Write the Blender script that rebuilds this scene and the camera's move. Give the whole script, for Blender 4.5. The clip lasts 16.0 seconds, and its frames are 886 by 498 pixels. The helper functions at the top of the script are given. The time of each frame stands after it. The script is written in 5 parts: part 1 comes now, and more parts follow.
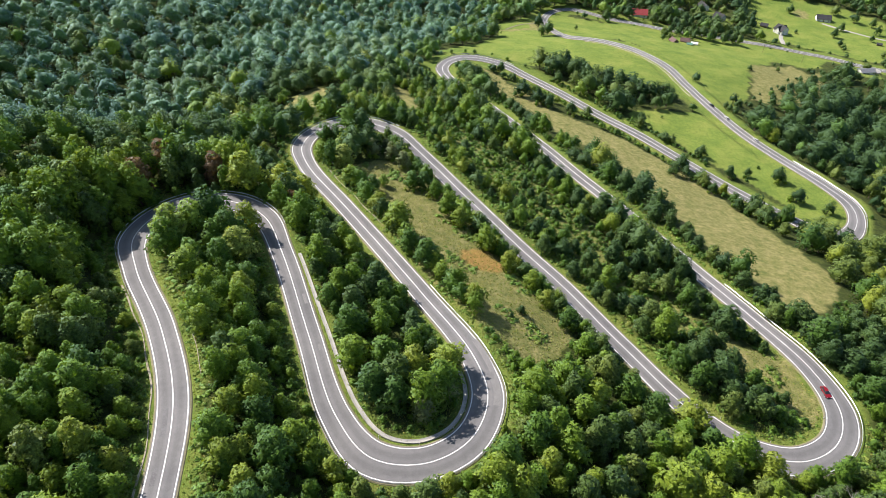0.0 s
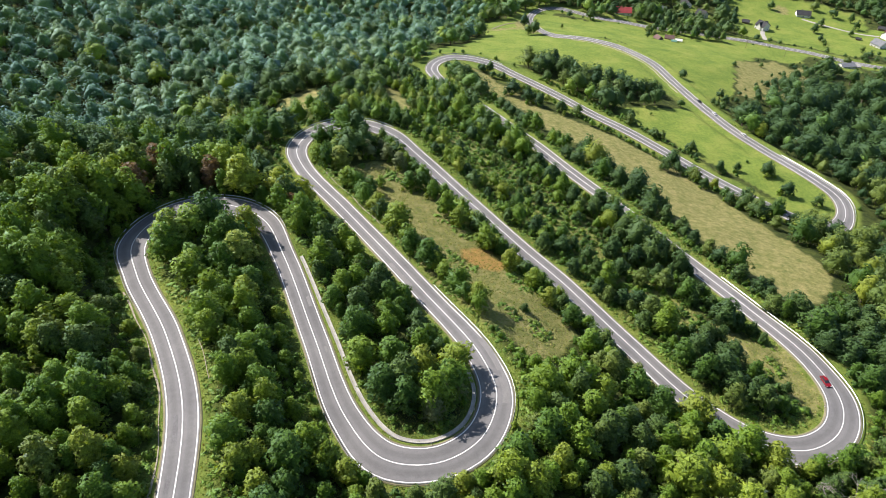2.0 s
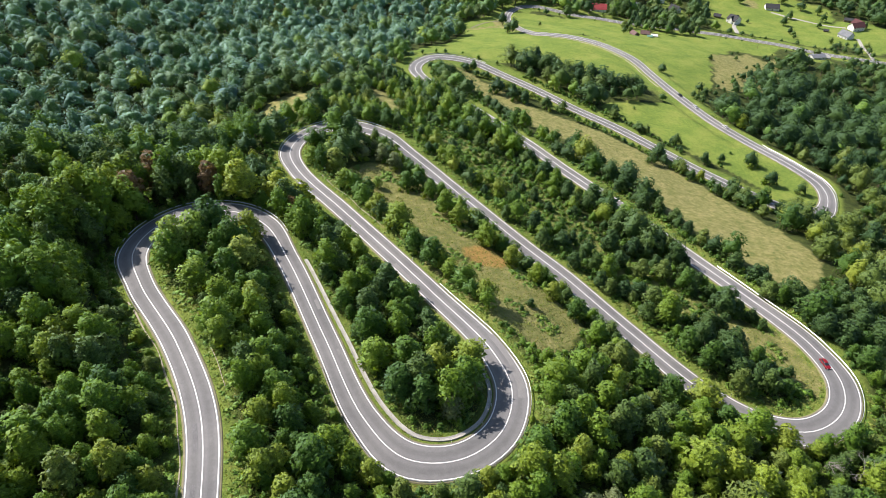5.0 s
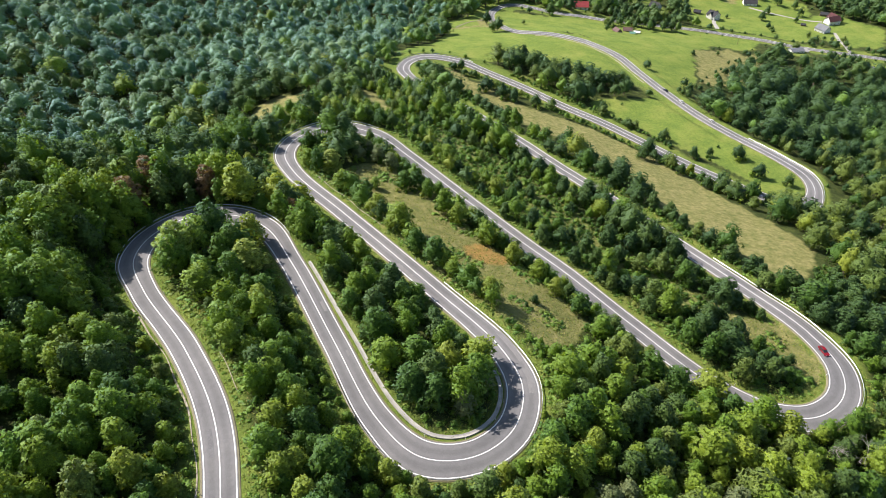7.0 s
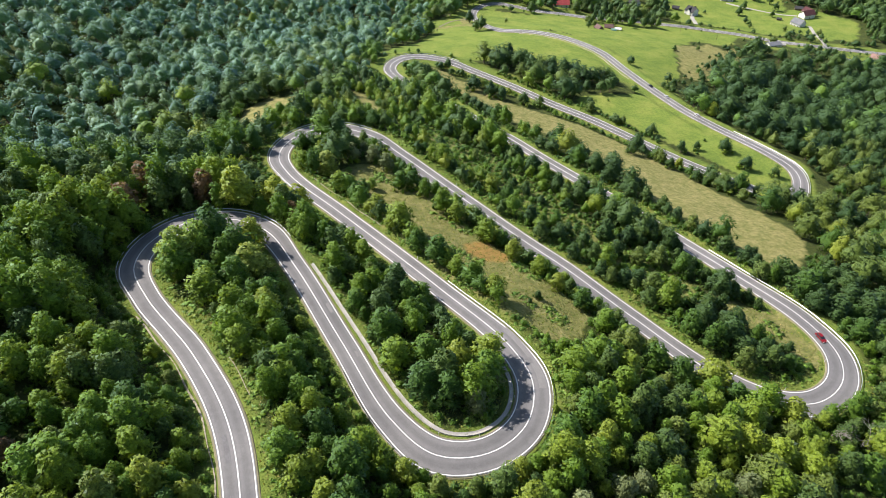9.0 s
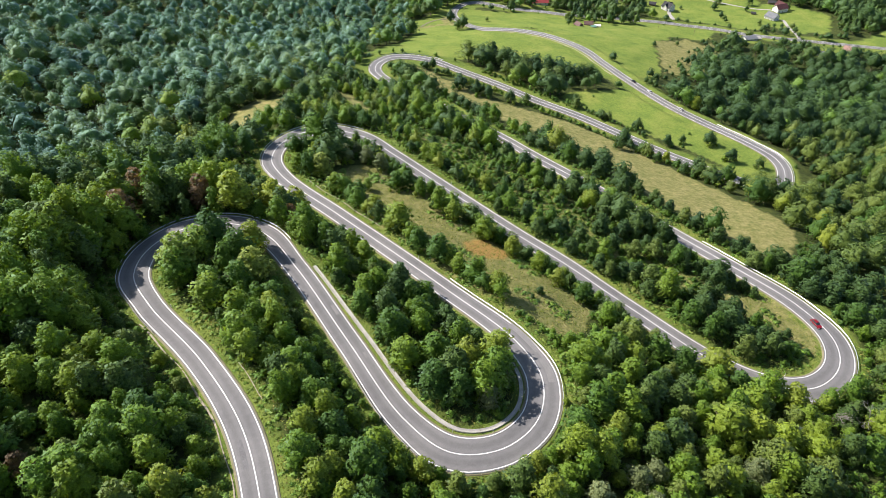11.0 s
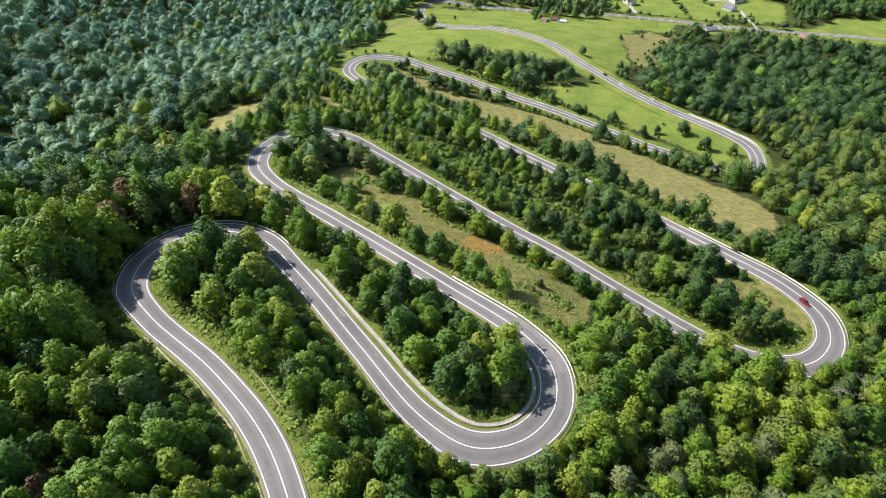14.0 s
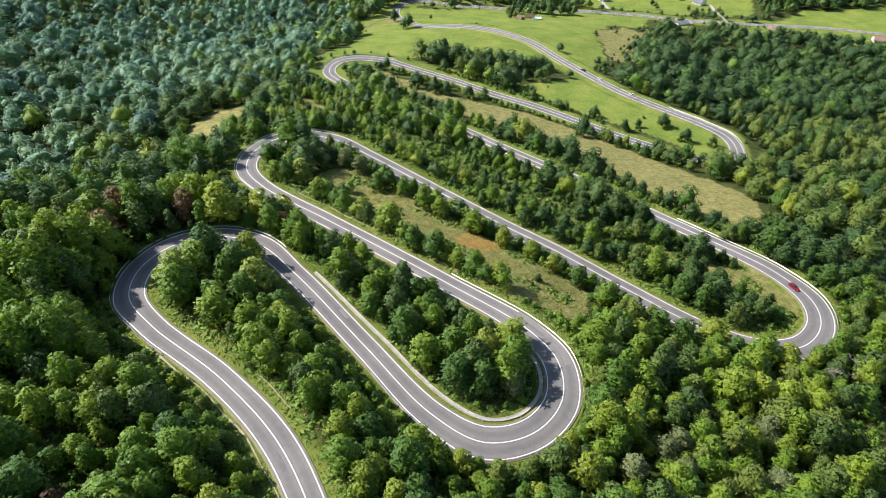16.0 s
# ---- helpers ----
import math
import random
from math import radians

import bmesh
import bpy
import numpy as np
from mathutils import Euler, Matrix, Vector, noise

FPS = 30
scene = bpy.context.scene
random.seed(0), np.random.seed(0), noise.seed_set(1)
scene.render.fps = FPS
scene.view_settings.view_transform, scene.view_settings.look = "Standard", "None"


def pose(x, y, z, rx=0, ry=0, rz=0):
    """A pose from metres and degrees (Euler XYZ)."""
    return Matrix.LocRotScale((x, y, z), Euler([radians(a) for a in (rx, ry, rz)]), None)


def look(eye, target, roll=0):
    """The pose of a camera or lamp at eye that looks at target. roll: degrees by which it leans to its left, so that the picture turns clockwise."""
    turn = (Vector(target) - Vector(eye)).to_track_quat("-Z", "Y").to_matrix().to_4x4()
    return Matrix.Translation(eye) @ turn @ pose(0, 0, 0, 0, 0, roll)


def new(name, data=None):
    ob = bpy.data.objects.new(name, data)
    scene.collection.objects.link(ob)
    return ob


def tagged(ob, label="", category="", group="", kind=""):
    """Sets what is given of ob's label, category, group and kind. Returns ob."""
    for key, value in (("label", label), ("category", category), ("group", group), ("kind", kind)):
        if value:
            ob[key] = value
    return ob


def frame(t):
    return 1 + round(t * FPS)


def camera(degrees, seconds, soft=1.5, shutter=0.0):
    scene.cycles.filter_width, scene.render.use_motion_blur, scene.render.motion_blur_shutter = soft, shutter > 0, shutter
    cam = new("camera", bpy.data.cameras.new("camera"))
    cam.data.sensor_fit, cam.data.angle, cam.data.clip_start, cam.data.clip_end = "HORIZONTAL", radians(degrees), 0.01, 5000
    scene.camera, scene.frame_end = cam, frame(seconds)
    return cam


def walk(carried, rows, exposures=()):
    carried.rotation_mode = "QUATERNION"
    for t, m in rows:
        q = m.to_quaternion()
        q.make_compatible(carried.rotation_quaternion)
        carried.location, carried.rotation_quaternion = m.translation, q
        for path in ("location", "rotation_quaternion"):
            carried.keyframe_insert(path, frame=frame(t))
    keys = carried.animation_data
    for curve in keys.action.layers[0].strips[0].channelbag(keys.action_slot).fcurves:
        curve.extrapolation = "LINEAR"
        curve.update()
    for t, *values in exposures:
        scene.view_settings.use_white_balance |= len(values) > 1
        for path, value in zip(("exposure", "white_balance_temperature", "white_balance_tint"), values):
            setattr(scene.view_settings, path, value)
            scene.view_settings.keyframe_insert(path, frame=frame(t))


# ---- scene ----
cam = camera(71.7, 16.0, soft=0.65)
PATH = [
    (0.0, (0.265, -0.247, 127.028), (0.31, 151.32, -3.46), 0.05),
    (0.5, (-1.041, -0.306, 127.018), (0.15, 151.28, -3.44), 0.03),
    (1.0, (-2.394, -0.370, 127.008), (-0.05, 151.22, -3.43), 0.01),
    (1.5, (-3.790, -0.438, 126.999), (-0.28, 151.15, -3.42), -0.01),
    (2.0, (-5.227, -0.506, 126.991), (-0.53, 151.07, -3.41), -0.03),
    (2.5, (-6.701, -0.572, 126.984), (-0.81, 150.97, -3.40), -0.05),
    (3.0, (-8.210, -0.634, 126.978), (-1.10, 150.87, -3.39), -0.07),
    (3.5, (-9.752, -0.690, 126.973), (-1.41, 150.76, -3.39), -0.09),
    (4.0, (-11.323, -0.736, 126.968), (-1.73, 150.64, -3.39), -0.10),
    (6.5, (-19.545, -0.783, 126.956), (-3.38, 150.03, -3.40), -0.20),
    (7.0, (-21.247, -0.745, 126.957), (-3.70, 149.91, -3.41), -0.22),
    (7.5, (-22.964, -0.689, 126.958), (-4.01, 149.79, -3.42), -0.24),
    (8.0, (-24.695, -0.615, 126.959), (-4.31, 149.66, -3.43), -0.26),
    (8.5, (-26.438, -0.520, 126.962), (-4.59, 149.54, -3.44), -0.28),
    (9.0, (-28.191, -0.405, 126.965), (-4.87, 149.42, -3.45), -0.30),
    (11.5, (-37.067, 0.472, 126.995), (-5.95, 148.78, -3.53), -0.40),
    (12.0, (-38.857, 0.707, 127.003), (-6.10, 148.64, -3.55), -0.42),
    (12.5, (-40.651, 0.961, 127.013), (-6.23, 148.49, -3.57), -0.44),
    (13.0, (-42.448, 1.233, 127.023), (-6.33, 148.33, -3.59), -0.46),
    (13.5, (-44.246, 1.521, 127.034), (-6.42, 148.16, -3.60), -0.48),
    (14.0, (-46.047, 1.826, 127.045), (-6.47, 147.97, -3.62), -0.50),
    (14.5, (-47.849, 2.145, 127.058), (-6.51, 147.77, -3.64), -0.52),
    (15.0, (-49.653, 2.477, 127.071), (-6.52, 147.55, -3.67), -0.55),
    (15.5, (-51.458, 2.821, 127.086), (-6.50, 147.31, -3.69), -0.57),
    (16.0, (-53.264, 3.174, 127.101), (-6.46, 147.05, -3.71), -0.59),
]
walk(cam, [(t, look(eye, target, roll)) for t, eye, target, roll in PATH])

# ---- world, sun, exposure ----
SUN_AZ, SUN_EL = -56.0, 44.0          # degrees from +y, clockwise; height over the horizon
world = bpy.data.worlds.new("sky")
scene.world = world
world.use_nodes = True
wn = world.node_tree.nodes
sky = wn.new("ShaderNodeTexSky")
sky.sky_type, sky.sun_disc = "NISHITA", False
sky.sun_elevation, sky.sun_rotation = radians(SUN_EL), radians(SUN_AZ)
world.node_tree.links.new(sky.outputs[0], wn["Background"].inputs[0])
wn["Background"].inputs[1].default_value = 0.092
sun = new("sun", bpy.data.lights.new("sun", "SUN"))
sun.data.energy, sun.data.angle, sun.data.color = 5.0, radians(0.53), (1.0, 0.915, 0.865)
a, e = radians(SUN_AZ), radians(SUN_EL)
sun.matrix_world = look((math.sin(a) * math.cos(e) * 400, math.cos(a) * math.cos(e) * 400, math.sin(e) * 400), (0, 0, 0))
scene.view_settings.exposure = 0.73


# ---- materials ----
def nodes_of(name):
    m = bpy.data.materials.new(name)
    m.use_nodes = True
    return m, m.node_tree.nodes, m.node_tree.links


def ramp(nd, stops):
    r = nd.new("ShaderNodeValToRGB")
    el = r.color_ramp.elements
    while len(el) < len(stops):
        el.new(0.5)
    for k, (p, c) in enumerate(stops):
        el[k].position, el[k].color = p, (*c, 1)
    return r


def noise_node(nd, lk, scale, detail=4.0, coord="Object", rough=0.55):
    tc = nd.new("ShaderNodeTexCoord")
    n = nd.new("ShaderNodeTexNoise")
    n.inputs["Scale"].default_value, n.inputs["Detail"].default_value, n.inputs["Roughness"].default_value = scale, detail, rough
    lk.new(tc.outputs[coord], n.inputs["Vector"])
    return n


def mixed(nd, lk, fac, a, b, mode="MIX"):
    m = nd.new("ShaderNodeMix")
    m.data_type, m.blend_type = "RGBA", mode
    for sock, v in ((m.inputs[0], fac), (m.inputs[6], a), (m.inputs[7], b)):
        if isinstance(v, (int, float)):
            sock.default_value = v
        elif isinstance(v, tuple):
            sock.default_value = (*v, 1)
        else:
            lk.new(v, sock)
    return m.outputs[2]


def bump(nd, lk, height, strength, distance, bsdf):
    b = nd.new("ShaderNodeBump")
    b.inputs["Strength"].default_value, b.inputs["Distance"].default_value = strength, distance
    lk.new(height, b.inputs["Height"])
    lk.new(b.outputs[0], bsdf.inputs["Normal"])


def surface(name, dark, light, scale, fine, rough=0.9, metal=0.0, bumpy=0.3, dist=0.05, contrast=1.0):
    """A rough surface whose colour wanders at two scales."""
    m, nd, lk = nodes_of(name)
    p = nd["Principled BSDF"]
    n1, n2 = noise_node(nd, lk, scale), noise_node(nd, lk, fine, 6)
    r = ramp(nd, [(0.3, dark), (0.7, light)])
    lk.new(n1.outputs[0], r.inputs[0])
    g = ramp(nd, [(0.3, (1 - 0.28 * contrast,) * 3), (0.7, (1 + 0.2 * contrast,) * 3)])
    lk.new(n2.outputs[0], g.inputs[0])
    lk.new(mixed(nd, lk, 1.0, r.outputs[0], g.outputs[0], "MULTIPLY"), p.inputs["Base Color"])
    p.inputs["Roughness"].default_value, p.inputs["Metallic"].default_value = rough, metal
    bump(nd, lk, n2.outputs[0], bumpy, dist, p)
    return m


def foliage(name, stops, translucency=0.36, gloss=0.022, gaps=0.38, grain=4.6, relief=0.35, matt=0.6):
    """Leaves: colour by tree (attribute tone or the object's own chance) and by spray; a tone of 1 and more marks the dense inside."""
    m, nd, lk = nodes_of(name)
    nd.remove(nd["Principled BSDF"])
    at = nd.new("ShaderNodeAttribute")
    at.attribute_name = "tone"
    oi = nd.new("ShaderNodeObjectInfo")
    geo = nd.new("ShaderNodeNewGeometry")
    add = nd.new("ShaderNodeMath")
    add.operation = "ADD"
    lk.new(at.outputs["Fac"], add.inputs[0])
    lk.new(oi.outputs["Random"], add.inputs[1])
    fr = nd.new("ShaderNodeMath")
    fr.operation = "FRACT"
    lk.new(add.outputs[0], fr.inputs[0])
    r = ramp(nd, stops)
    lk.new(fr.outputs[0], r.inputs[0])
    leaf = ramp(nd, [(0.0, (0.78, 0.82, 0.76)), (0.5, (1.0, 1.0, 1.0)), (1.0, (1.24, 1.2, 1.12))])
    lk.new(geo.outputs["Random Per Island"], leaf.inputs[0])
    col = mixed(nd, lk, 1.0, r.outputs[0], leaf.outputs[0], "MULTIPLY")
    speck = noise_node(nd, lk, grain, 4, rough=0.65)
    dots = ramp(nd, [(0.34, (0.45, 0.48, 0.42)), (0.66, (1.42, 1.38, 1.25))])
    lk.new(speck.outputs[0], dots.inputs[0])
    col = mixed(nd, lk, 1.0, col, dots.outputs[0], "MULTIPLY")
    d, t, g, mx, mg = (nd.new("ShaderNode" + k) for k in ("BsdfDiffuse", "BsdfTranslucent", "BsdfGlossy", "MixShader", "MixShader"))
    lk.new(col, d.inputs[0])
    lk.new(mixed(nd, lk, 1.0, col, (1.25, 1.2, 0.6), "MULTIPLY"), t.inputs[0])
    g.inputs["Roughness"].default_value = matt
    # blue gloss tint, imitates the haze on distant crowns
    g.inputs[0].default_value = (0.66, 0.86, 1.0, 1)
    # waxy leaves shine more at a low angle
    fres = nd.new("ShaderNodeLayerWeight")
    fres.inputs[0].default_value = 0.35
    sheen = nd.new("ShaderNodeMath")
    sheen.operation = "MULTIPLY_ADD"
    lk.new(fres.outputs["Facing"], sheen.inputs[0])
    sheen.inputs[1].default_value, sheen.inputs[2].default_value = gloss * 2.5, gloss * 0.5
    b = nd.new("ShaderNodeBump")
    b.inputs["Strength"].default_value, b.inputs["Distance"].default_value = relief, 1.6 / grain
    lk.new(speck.outputs[0], b.inputs["Height"])
    for sh in (d, t, g):
        lk.new(b.outputs[0], sh.inputs["Normal"])
    mx.inputs[0].default_value = translucency
    lk.new(sheen.outputs[0], mg.inputs[0])
    lk.new(d.outputs[0], mx.inputs[1])
    lk.new(t.outputs[0], mx.inputs[2])
    lk.new(mx.outputs[0], mg.inputs[1])
    lk.new(g.outputs[0], mg.inputs[2])
    # ragged edges and gaps between the leaves
    holes = noise_node(nd, lk, 0.55 * grain, 3, rough=0.7)
    cut = ramp(nd, [(gaps, (0, 0, 0)), (gaps + 0.03, (1, 1, 1))])
    lk.new(holes.outputs[0], cut.inputs[0])
    inner = nd.new("ShaderNodeMath")
    inner.operation = "GREATER_THAN"
    lk.new(at.outputs["Fac"], inner.inputs[0])
    inner.inputs[1].default_value = 0.9995
    keep = nd.new("ShaderNodeMath")
    keep.operation = "MAXIMUM"
    lk.new(cut.outputs[0], keep.inputs[0])
    lk.new(inner.outputs[0], keep.inputs[1])
    air, ma = nd.new("ShaderNodeBsdfTransparent"), nd.new("ShaderNodeMixShader")
    lk.new(keep.outputs[0], ma.inputs[0])
    lk.new(air.outputs[0], ma.inputs[1])
    lk.new(mg.outputs[0], ma.inputs[2])
    lk.new(ma.outputs[0], nd["Material Output"].inputs[0])
    return m


GREENS = [(0.0, (0.066, 0.138, 0.022)), (0.3, (0.104, 0.200, 0.022)), (0.55, (0.152, 0.262, 0.022)), (0.8, (0.205, 0.298, 0.027)), (0.97, (0.250, 0.312, 0.040))]
LEAVES = foliage("broadleaf_leaves", GREENS)
# distance haze put into the leaf colour: bluer, with more gloss
LEAVES_HAZED = foliage("hazy_leaves", [(0.0, (0.062, 0.145, 0.046)), (0.4, (0.088, 0.192, 0.052)), (0.75, (0.128, 0.235, 0.056)), (0.97, (0.19, 0.28, 0.058))], translucency=0.22, gloss=0.08, gaps=0.40, grain=1.7, relief=0.45, matt=0.8)
LEAVES_DENSE = foliage("dense_broadleaf_leaves", GREENS, translucency=0.22, gloss=0.03, gaps=0.40, grain=1.7, relief=0.45)
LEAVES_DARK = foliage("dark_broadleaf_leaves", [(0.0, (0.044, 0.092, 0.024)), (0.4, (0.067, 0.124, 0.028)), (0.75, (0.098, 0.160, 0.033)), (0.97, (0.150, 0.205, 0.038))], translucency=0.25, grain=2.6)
LEAVES_YELLOW = foliage("yellowing_leaves", [(0.0, (0.24, 0.34, 0.035)), (1.0, (0.31, 0.37, 0.04))])
LEAVES_BROWN = foliage("browning_leaves", [(0.0, (0.17, 0.105, 0.05)), (1.0, (0.20, 0.13, 0.055))])
LEAVES_PALE = foliage("silvery_leaves", [(0.0, (0.17, 0.215, 0.10)), (1.0, (0.21, 0.25, 0.11))])
LEAVES_LIME = foliage("fresh_leaves", [(0.0, (0.17, 0.31, 0.045)), (0.6, (0.21, 0.34, 0.05)), (1.0, (0.27, 0.33, 0.065))])
GRASS = foliage("grass_blades", [(0.0, (0.14, 0.20, 0.032)), (0.5, (0.20, 0.25, 0.045)), (0.85, (0.30, 0.28, 0.09)), (1.0, (0.38, 0.32, 0.14))], translucency=0.4)
BARK = surface("bark", (0.06, 0.045, 0.032), (0.15, 0.12, 0.09), 2.0, 14.0)


def asphalt():
    """Worn asphalt: grain, large faded areas, and pale wheel tracks beside darker middles of the lanes (attribute 'lane')."""
    m, nd, lk = nodes_of("asphalt")
    p = nd["Principled BSDF"]
    p.inputs["Roughness"].default_value = 0.85
    big, mid, fine = noise_node(nd, lk, 0.06, 5), noise_node(nd, lk, 0.7, 6, rough=0.7), noise_node(nd, lk, 6.0, 5, rough=0.7)
    base = ramp(nd, [(0.3, (0.132, 0.131, 0.131)), (0.7, (0.186, 0.182, 0.178))])
    lk.new(big.outputs[0], base.inputs[0])
    at = nd.new("ShaderNodeAttribute")
    at.attribute_name = "lane"
    wob = nd.new("ShaderNodeMath")
    wob.operation = "MULTIPLY_ADD"
    lk.new(mid.outputs[0], wob.inputs[0])
    wob.inputs[1].default_value = 0.16
    lk.new(at.outputs["Fac"], wob.inputs[2])
    tracks = ramp(nd, [(0.06, (0.96,) * 3), (0.28, (1.07,) * 3), (0.45, (0.86,) * 3), (0.62, (0.86,) * 3), (0.80, (1.07,) * 3), (0.98, (1.0,) * 3)])
    lk.new(wob.outputs[0], tracks.inputs[0])
    col = mixed(nd, lk, 1.0, base.outputs[0], tracks.outputs[0], "MULTIPLY")
    for n, d in ((mid, 0.10), (fine, 0.16)):
        g = ramp(nd, [(0.3, (1 - d,) * 3), (0.7, (1 + d,) * 3)])
        lk.new(n.outputs[0], g.inputs[0])
        col = mixed(nd, lk, 1.0, col, g.outputs[0], "MULTIPLY")
    lk.new(col, p.inputs["Base Color"])
    bump(nd, lk, fine.outputs[0], 0.1, 0.01, p)
    return m


ASPHALT = asphalt()
PAINT = surface("road_paint", (0.62, 0.62, 0.60), (0.80, 0.80, 0.78), 0.5, 6.0, 0.6)
GRAVEL = surface("gravel", (0.15, 0.145, 0.08), (0.24, 0.215, 0.13), 0.35, 4.0)
EARTH = surface("pale_earth", (0.26, 0.23, 0.16), (0.40, 0.36, 0.26), 0.5, 4.0)
STEEL = surface("galvanised_steel", (0.42, 0.44, 0.46), (0.58, 0.60, 0.62), 0.8, 8.0, 0.45, 0.7, 0.05)
CONCRETE = surface("concrete", (0.30, 0.29, 0.26), (0.44, 0.42, 0.38), 0.4, 5.0)


def ground_material():
    """Grass, hay and woodland floor, told apart by the sheet's attribute 'cover'."""
    m, nd, lk = nodes_of("ground_cover")
    p = nd["Principled BSDF"]
    p.inputs["Roughness"].default_value = 0.95
    p.inputs["Specular IOR Level"].default_value = 0.15
    at = nd.new("ShaderNodeAttribute")
    at.attribute_name = "cover"
    sep = nd.new("ShaderNodeSeparateColor")
    lk.new(at.outputs["Color"], sep.inputs[0])
    big, mid, fine = noise_node(nd, lk, 0.05, 9, rough=0.65), noise_node(nd, lk, 0.25, 6), noise_node(nd, lk, 2.2, 8, rough=0.7)
    floor = ramp(nd, [(0.35, (0.035, 0.050, 0.016)), (0.65, (0.075, 0.095, 0.026))])
    lush = ramp(nd, [(0.3, (0.124, 0.190, 0.040)), (0.5, (0.178, 0.240, 0.052)), (0.7, (0.250, 0.282, 0.074))])
    hay = ramp(nd, [(0.3, (0.165, 0.180, 0.062)), (0.5, (0.232, 0.224, 0.092)), (0.7, (0.300, 0.268, 0.128))])
    rust = ramp(nd, [(0.3, (0.30, 0.18, 0.055)), (0.7, (0.44, 0.28, 0.11))])
    for r, n in ((floor, mid), (lush, big), (hay, mid), (rust, fine)):
        lk.new(n.outputs[0], r.inputs[0])
    col = mixed(nd, lk, sep.outputs[0], floor.outputs[0], lush.outputs[0])
    col = mixed(nd, lk, sep.outputs[1], col, hay.outputs[0])
    col = mixed(nd, lk, sep.outputs[2], col, rust.outputs[0])
    g = ramp(nd, [(0.3, (0.62, 0.66, 0.6)), (0.7, (1.3, 1.28, 1.2))])
    lk.new(fine.outputs[0], g.inputs[0])
    blot = noise_node(nd, lk, 0.5, 7, rough=0.7)
    g2 = ramp(nd, [(0.32, (0.74, 0.80, 0.72)), (0.68, (1.22, 1.16, 1.1))])
    lk.new(blot.outputs[0], g2.inputs[0])
    col = mixed(nd, lk, 1.0, col, g2.outputs[0], "MULTIPLY")
    lk.new(mixed(nd, lk, 1.0, col, g.outputs[0], "MULTIPLY"), p.inputs["Base Color"])
    bump(nd, lk, fine.outputs[0], 1.0, 0.5, p)
    return m


GROUND = ground_material()


# ---- mesh helpers ----
def mesh_from(name, verts, faces, mats, mat_index=None, tone=None, smooth=False, normals=None):
    """One mesh from arrays: verts (n, 3), faces an (m, k) array or a list of such arrays."""
    faces = [np.asarray(f) for f in (faces if isinstance(faces, list) else [faces])]
    me = bpy.data.meshes.new(name)
    verts = np.asarray(verts, dtype=np.float32)
    me.vertices.add(len(verts))
    me.vertices.foreach_set("co", verts.ravel())
    loops = np.concatenate([f.ravel() for f in faces]).astype(np.int32)
    sizes = np.concatenate([np.full(len(f), f.shape[1]) for f in faces]).astype(np.int32)
    me.loops.add(len(loops))
    me.loops.foreach_set("vertex_index", loops)
    me.polygons.add(len(sizes))
    me.polygons.foreach_set("loop_start", np.r_[0, np.cumsum(sizes)[:-1]].astype(np.int32))
    me.polygons.foreach_set("loop_total", sizes)
    for m in mats:
        me.materials.append(m)
    if mat_index is not None:
        me.polygons.foreach_set("material_index", np.asarray(mat_index, dtype=np.int32))
    if tone is not None:
        me.attributes.new("tone", "FLOAT", "POINT").data.foreach_set("value", np.asarray(tone, dtype=np.float32))
    me.polygons.foreach_set("use_smooth", np.full(len(sizes), smooth))
    me.update(calc_edges=True)
    if normals is not None:
        nn = np.asarray(normals, dtype=np.float32)
        nn = nn / np.maximum(np.linalg.norm(nn, axis=1), 1e-6)[:, None]
        me.attributes.new("custom_normal", "FLOAT_VECTOR", "POINT").data.foreach_set("vector", nn.ravel())
    return me


def part(name, bm, material, parent, label=""):
    """Link a bmesh (or a finished mesh) as one mesh object under a thing or a part."""
    if isinstance(bm, bmesh.types.BMesh):
        me = bpy.data.meshes.new(name)
        bm.to_mesh(me)
        bm.free()
        me.materials.append(material)
    else:
        me = bm
    ob = new(name, me)
    ob.parent = parent
    if label:
        ob["label"] = label
    return ob


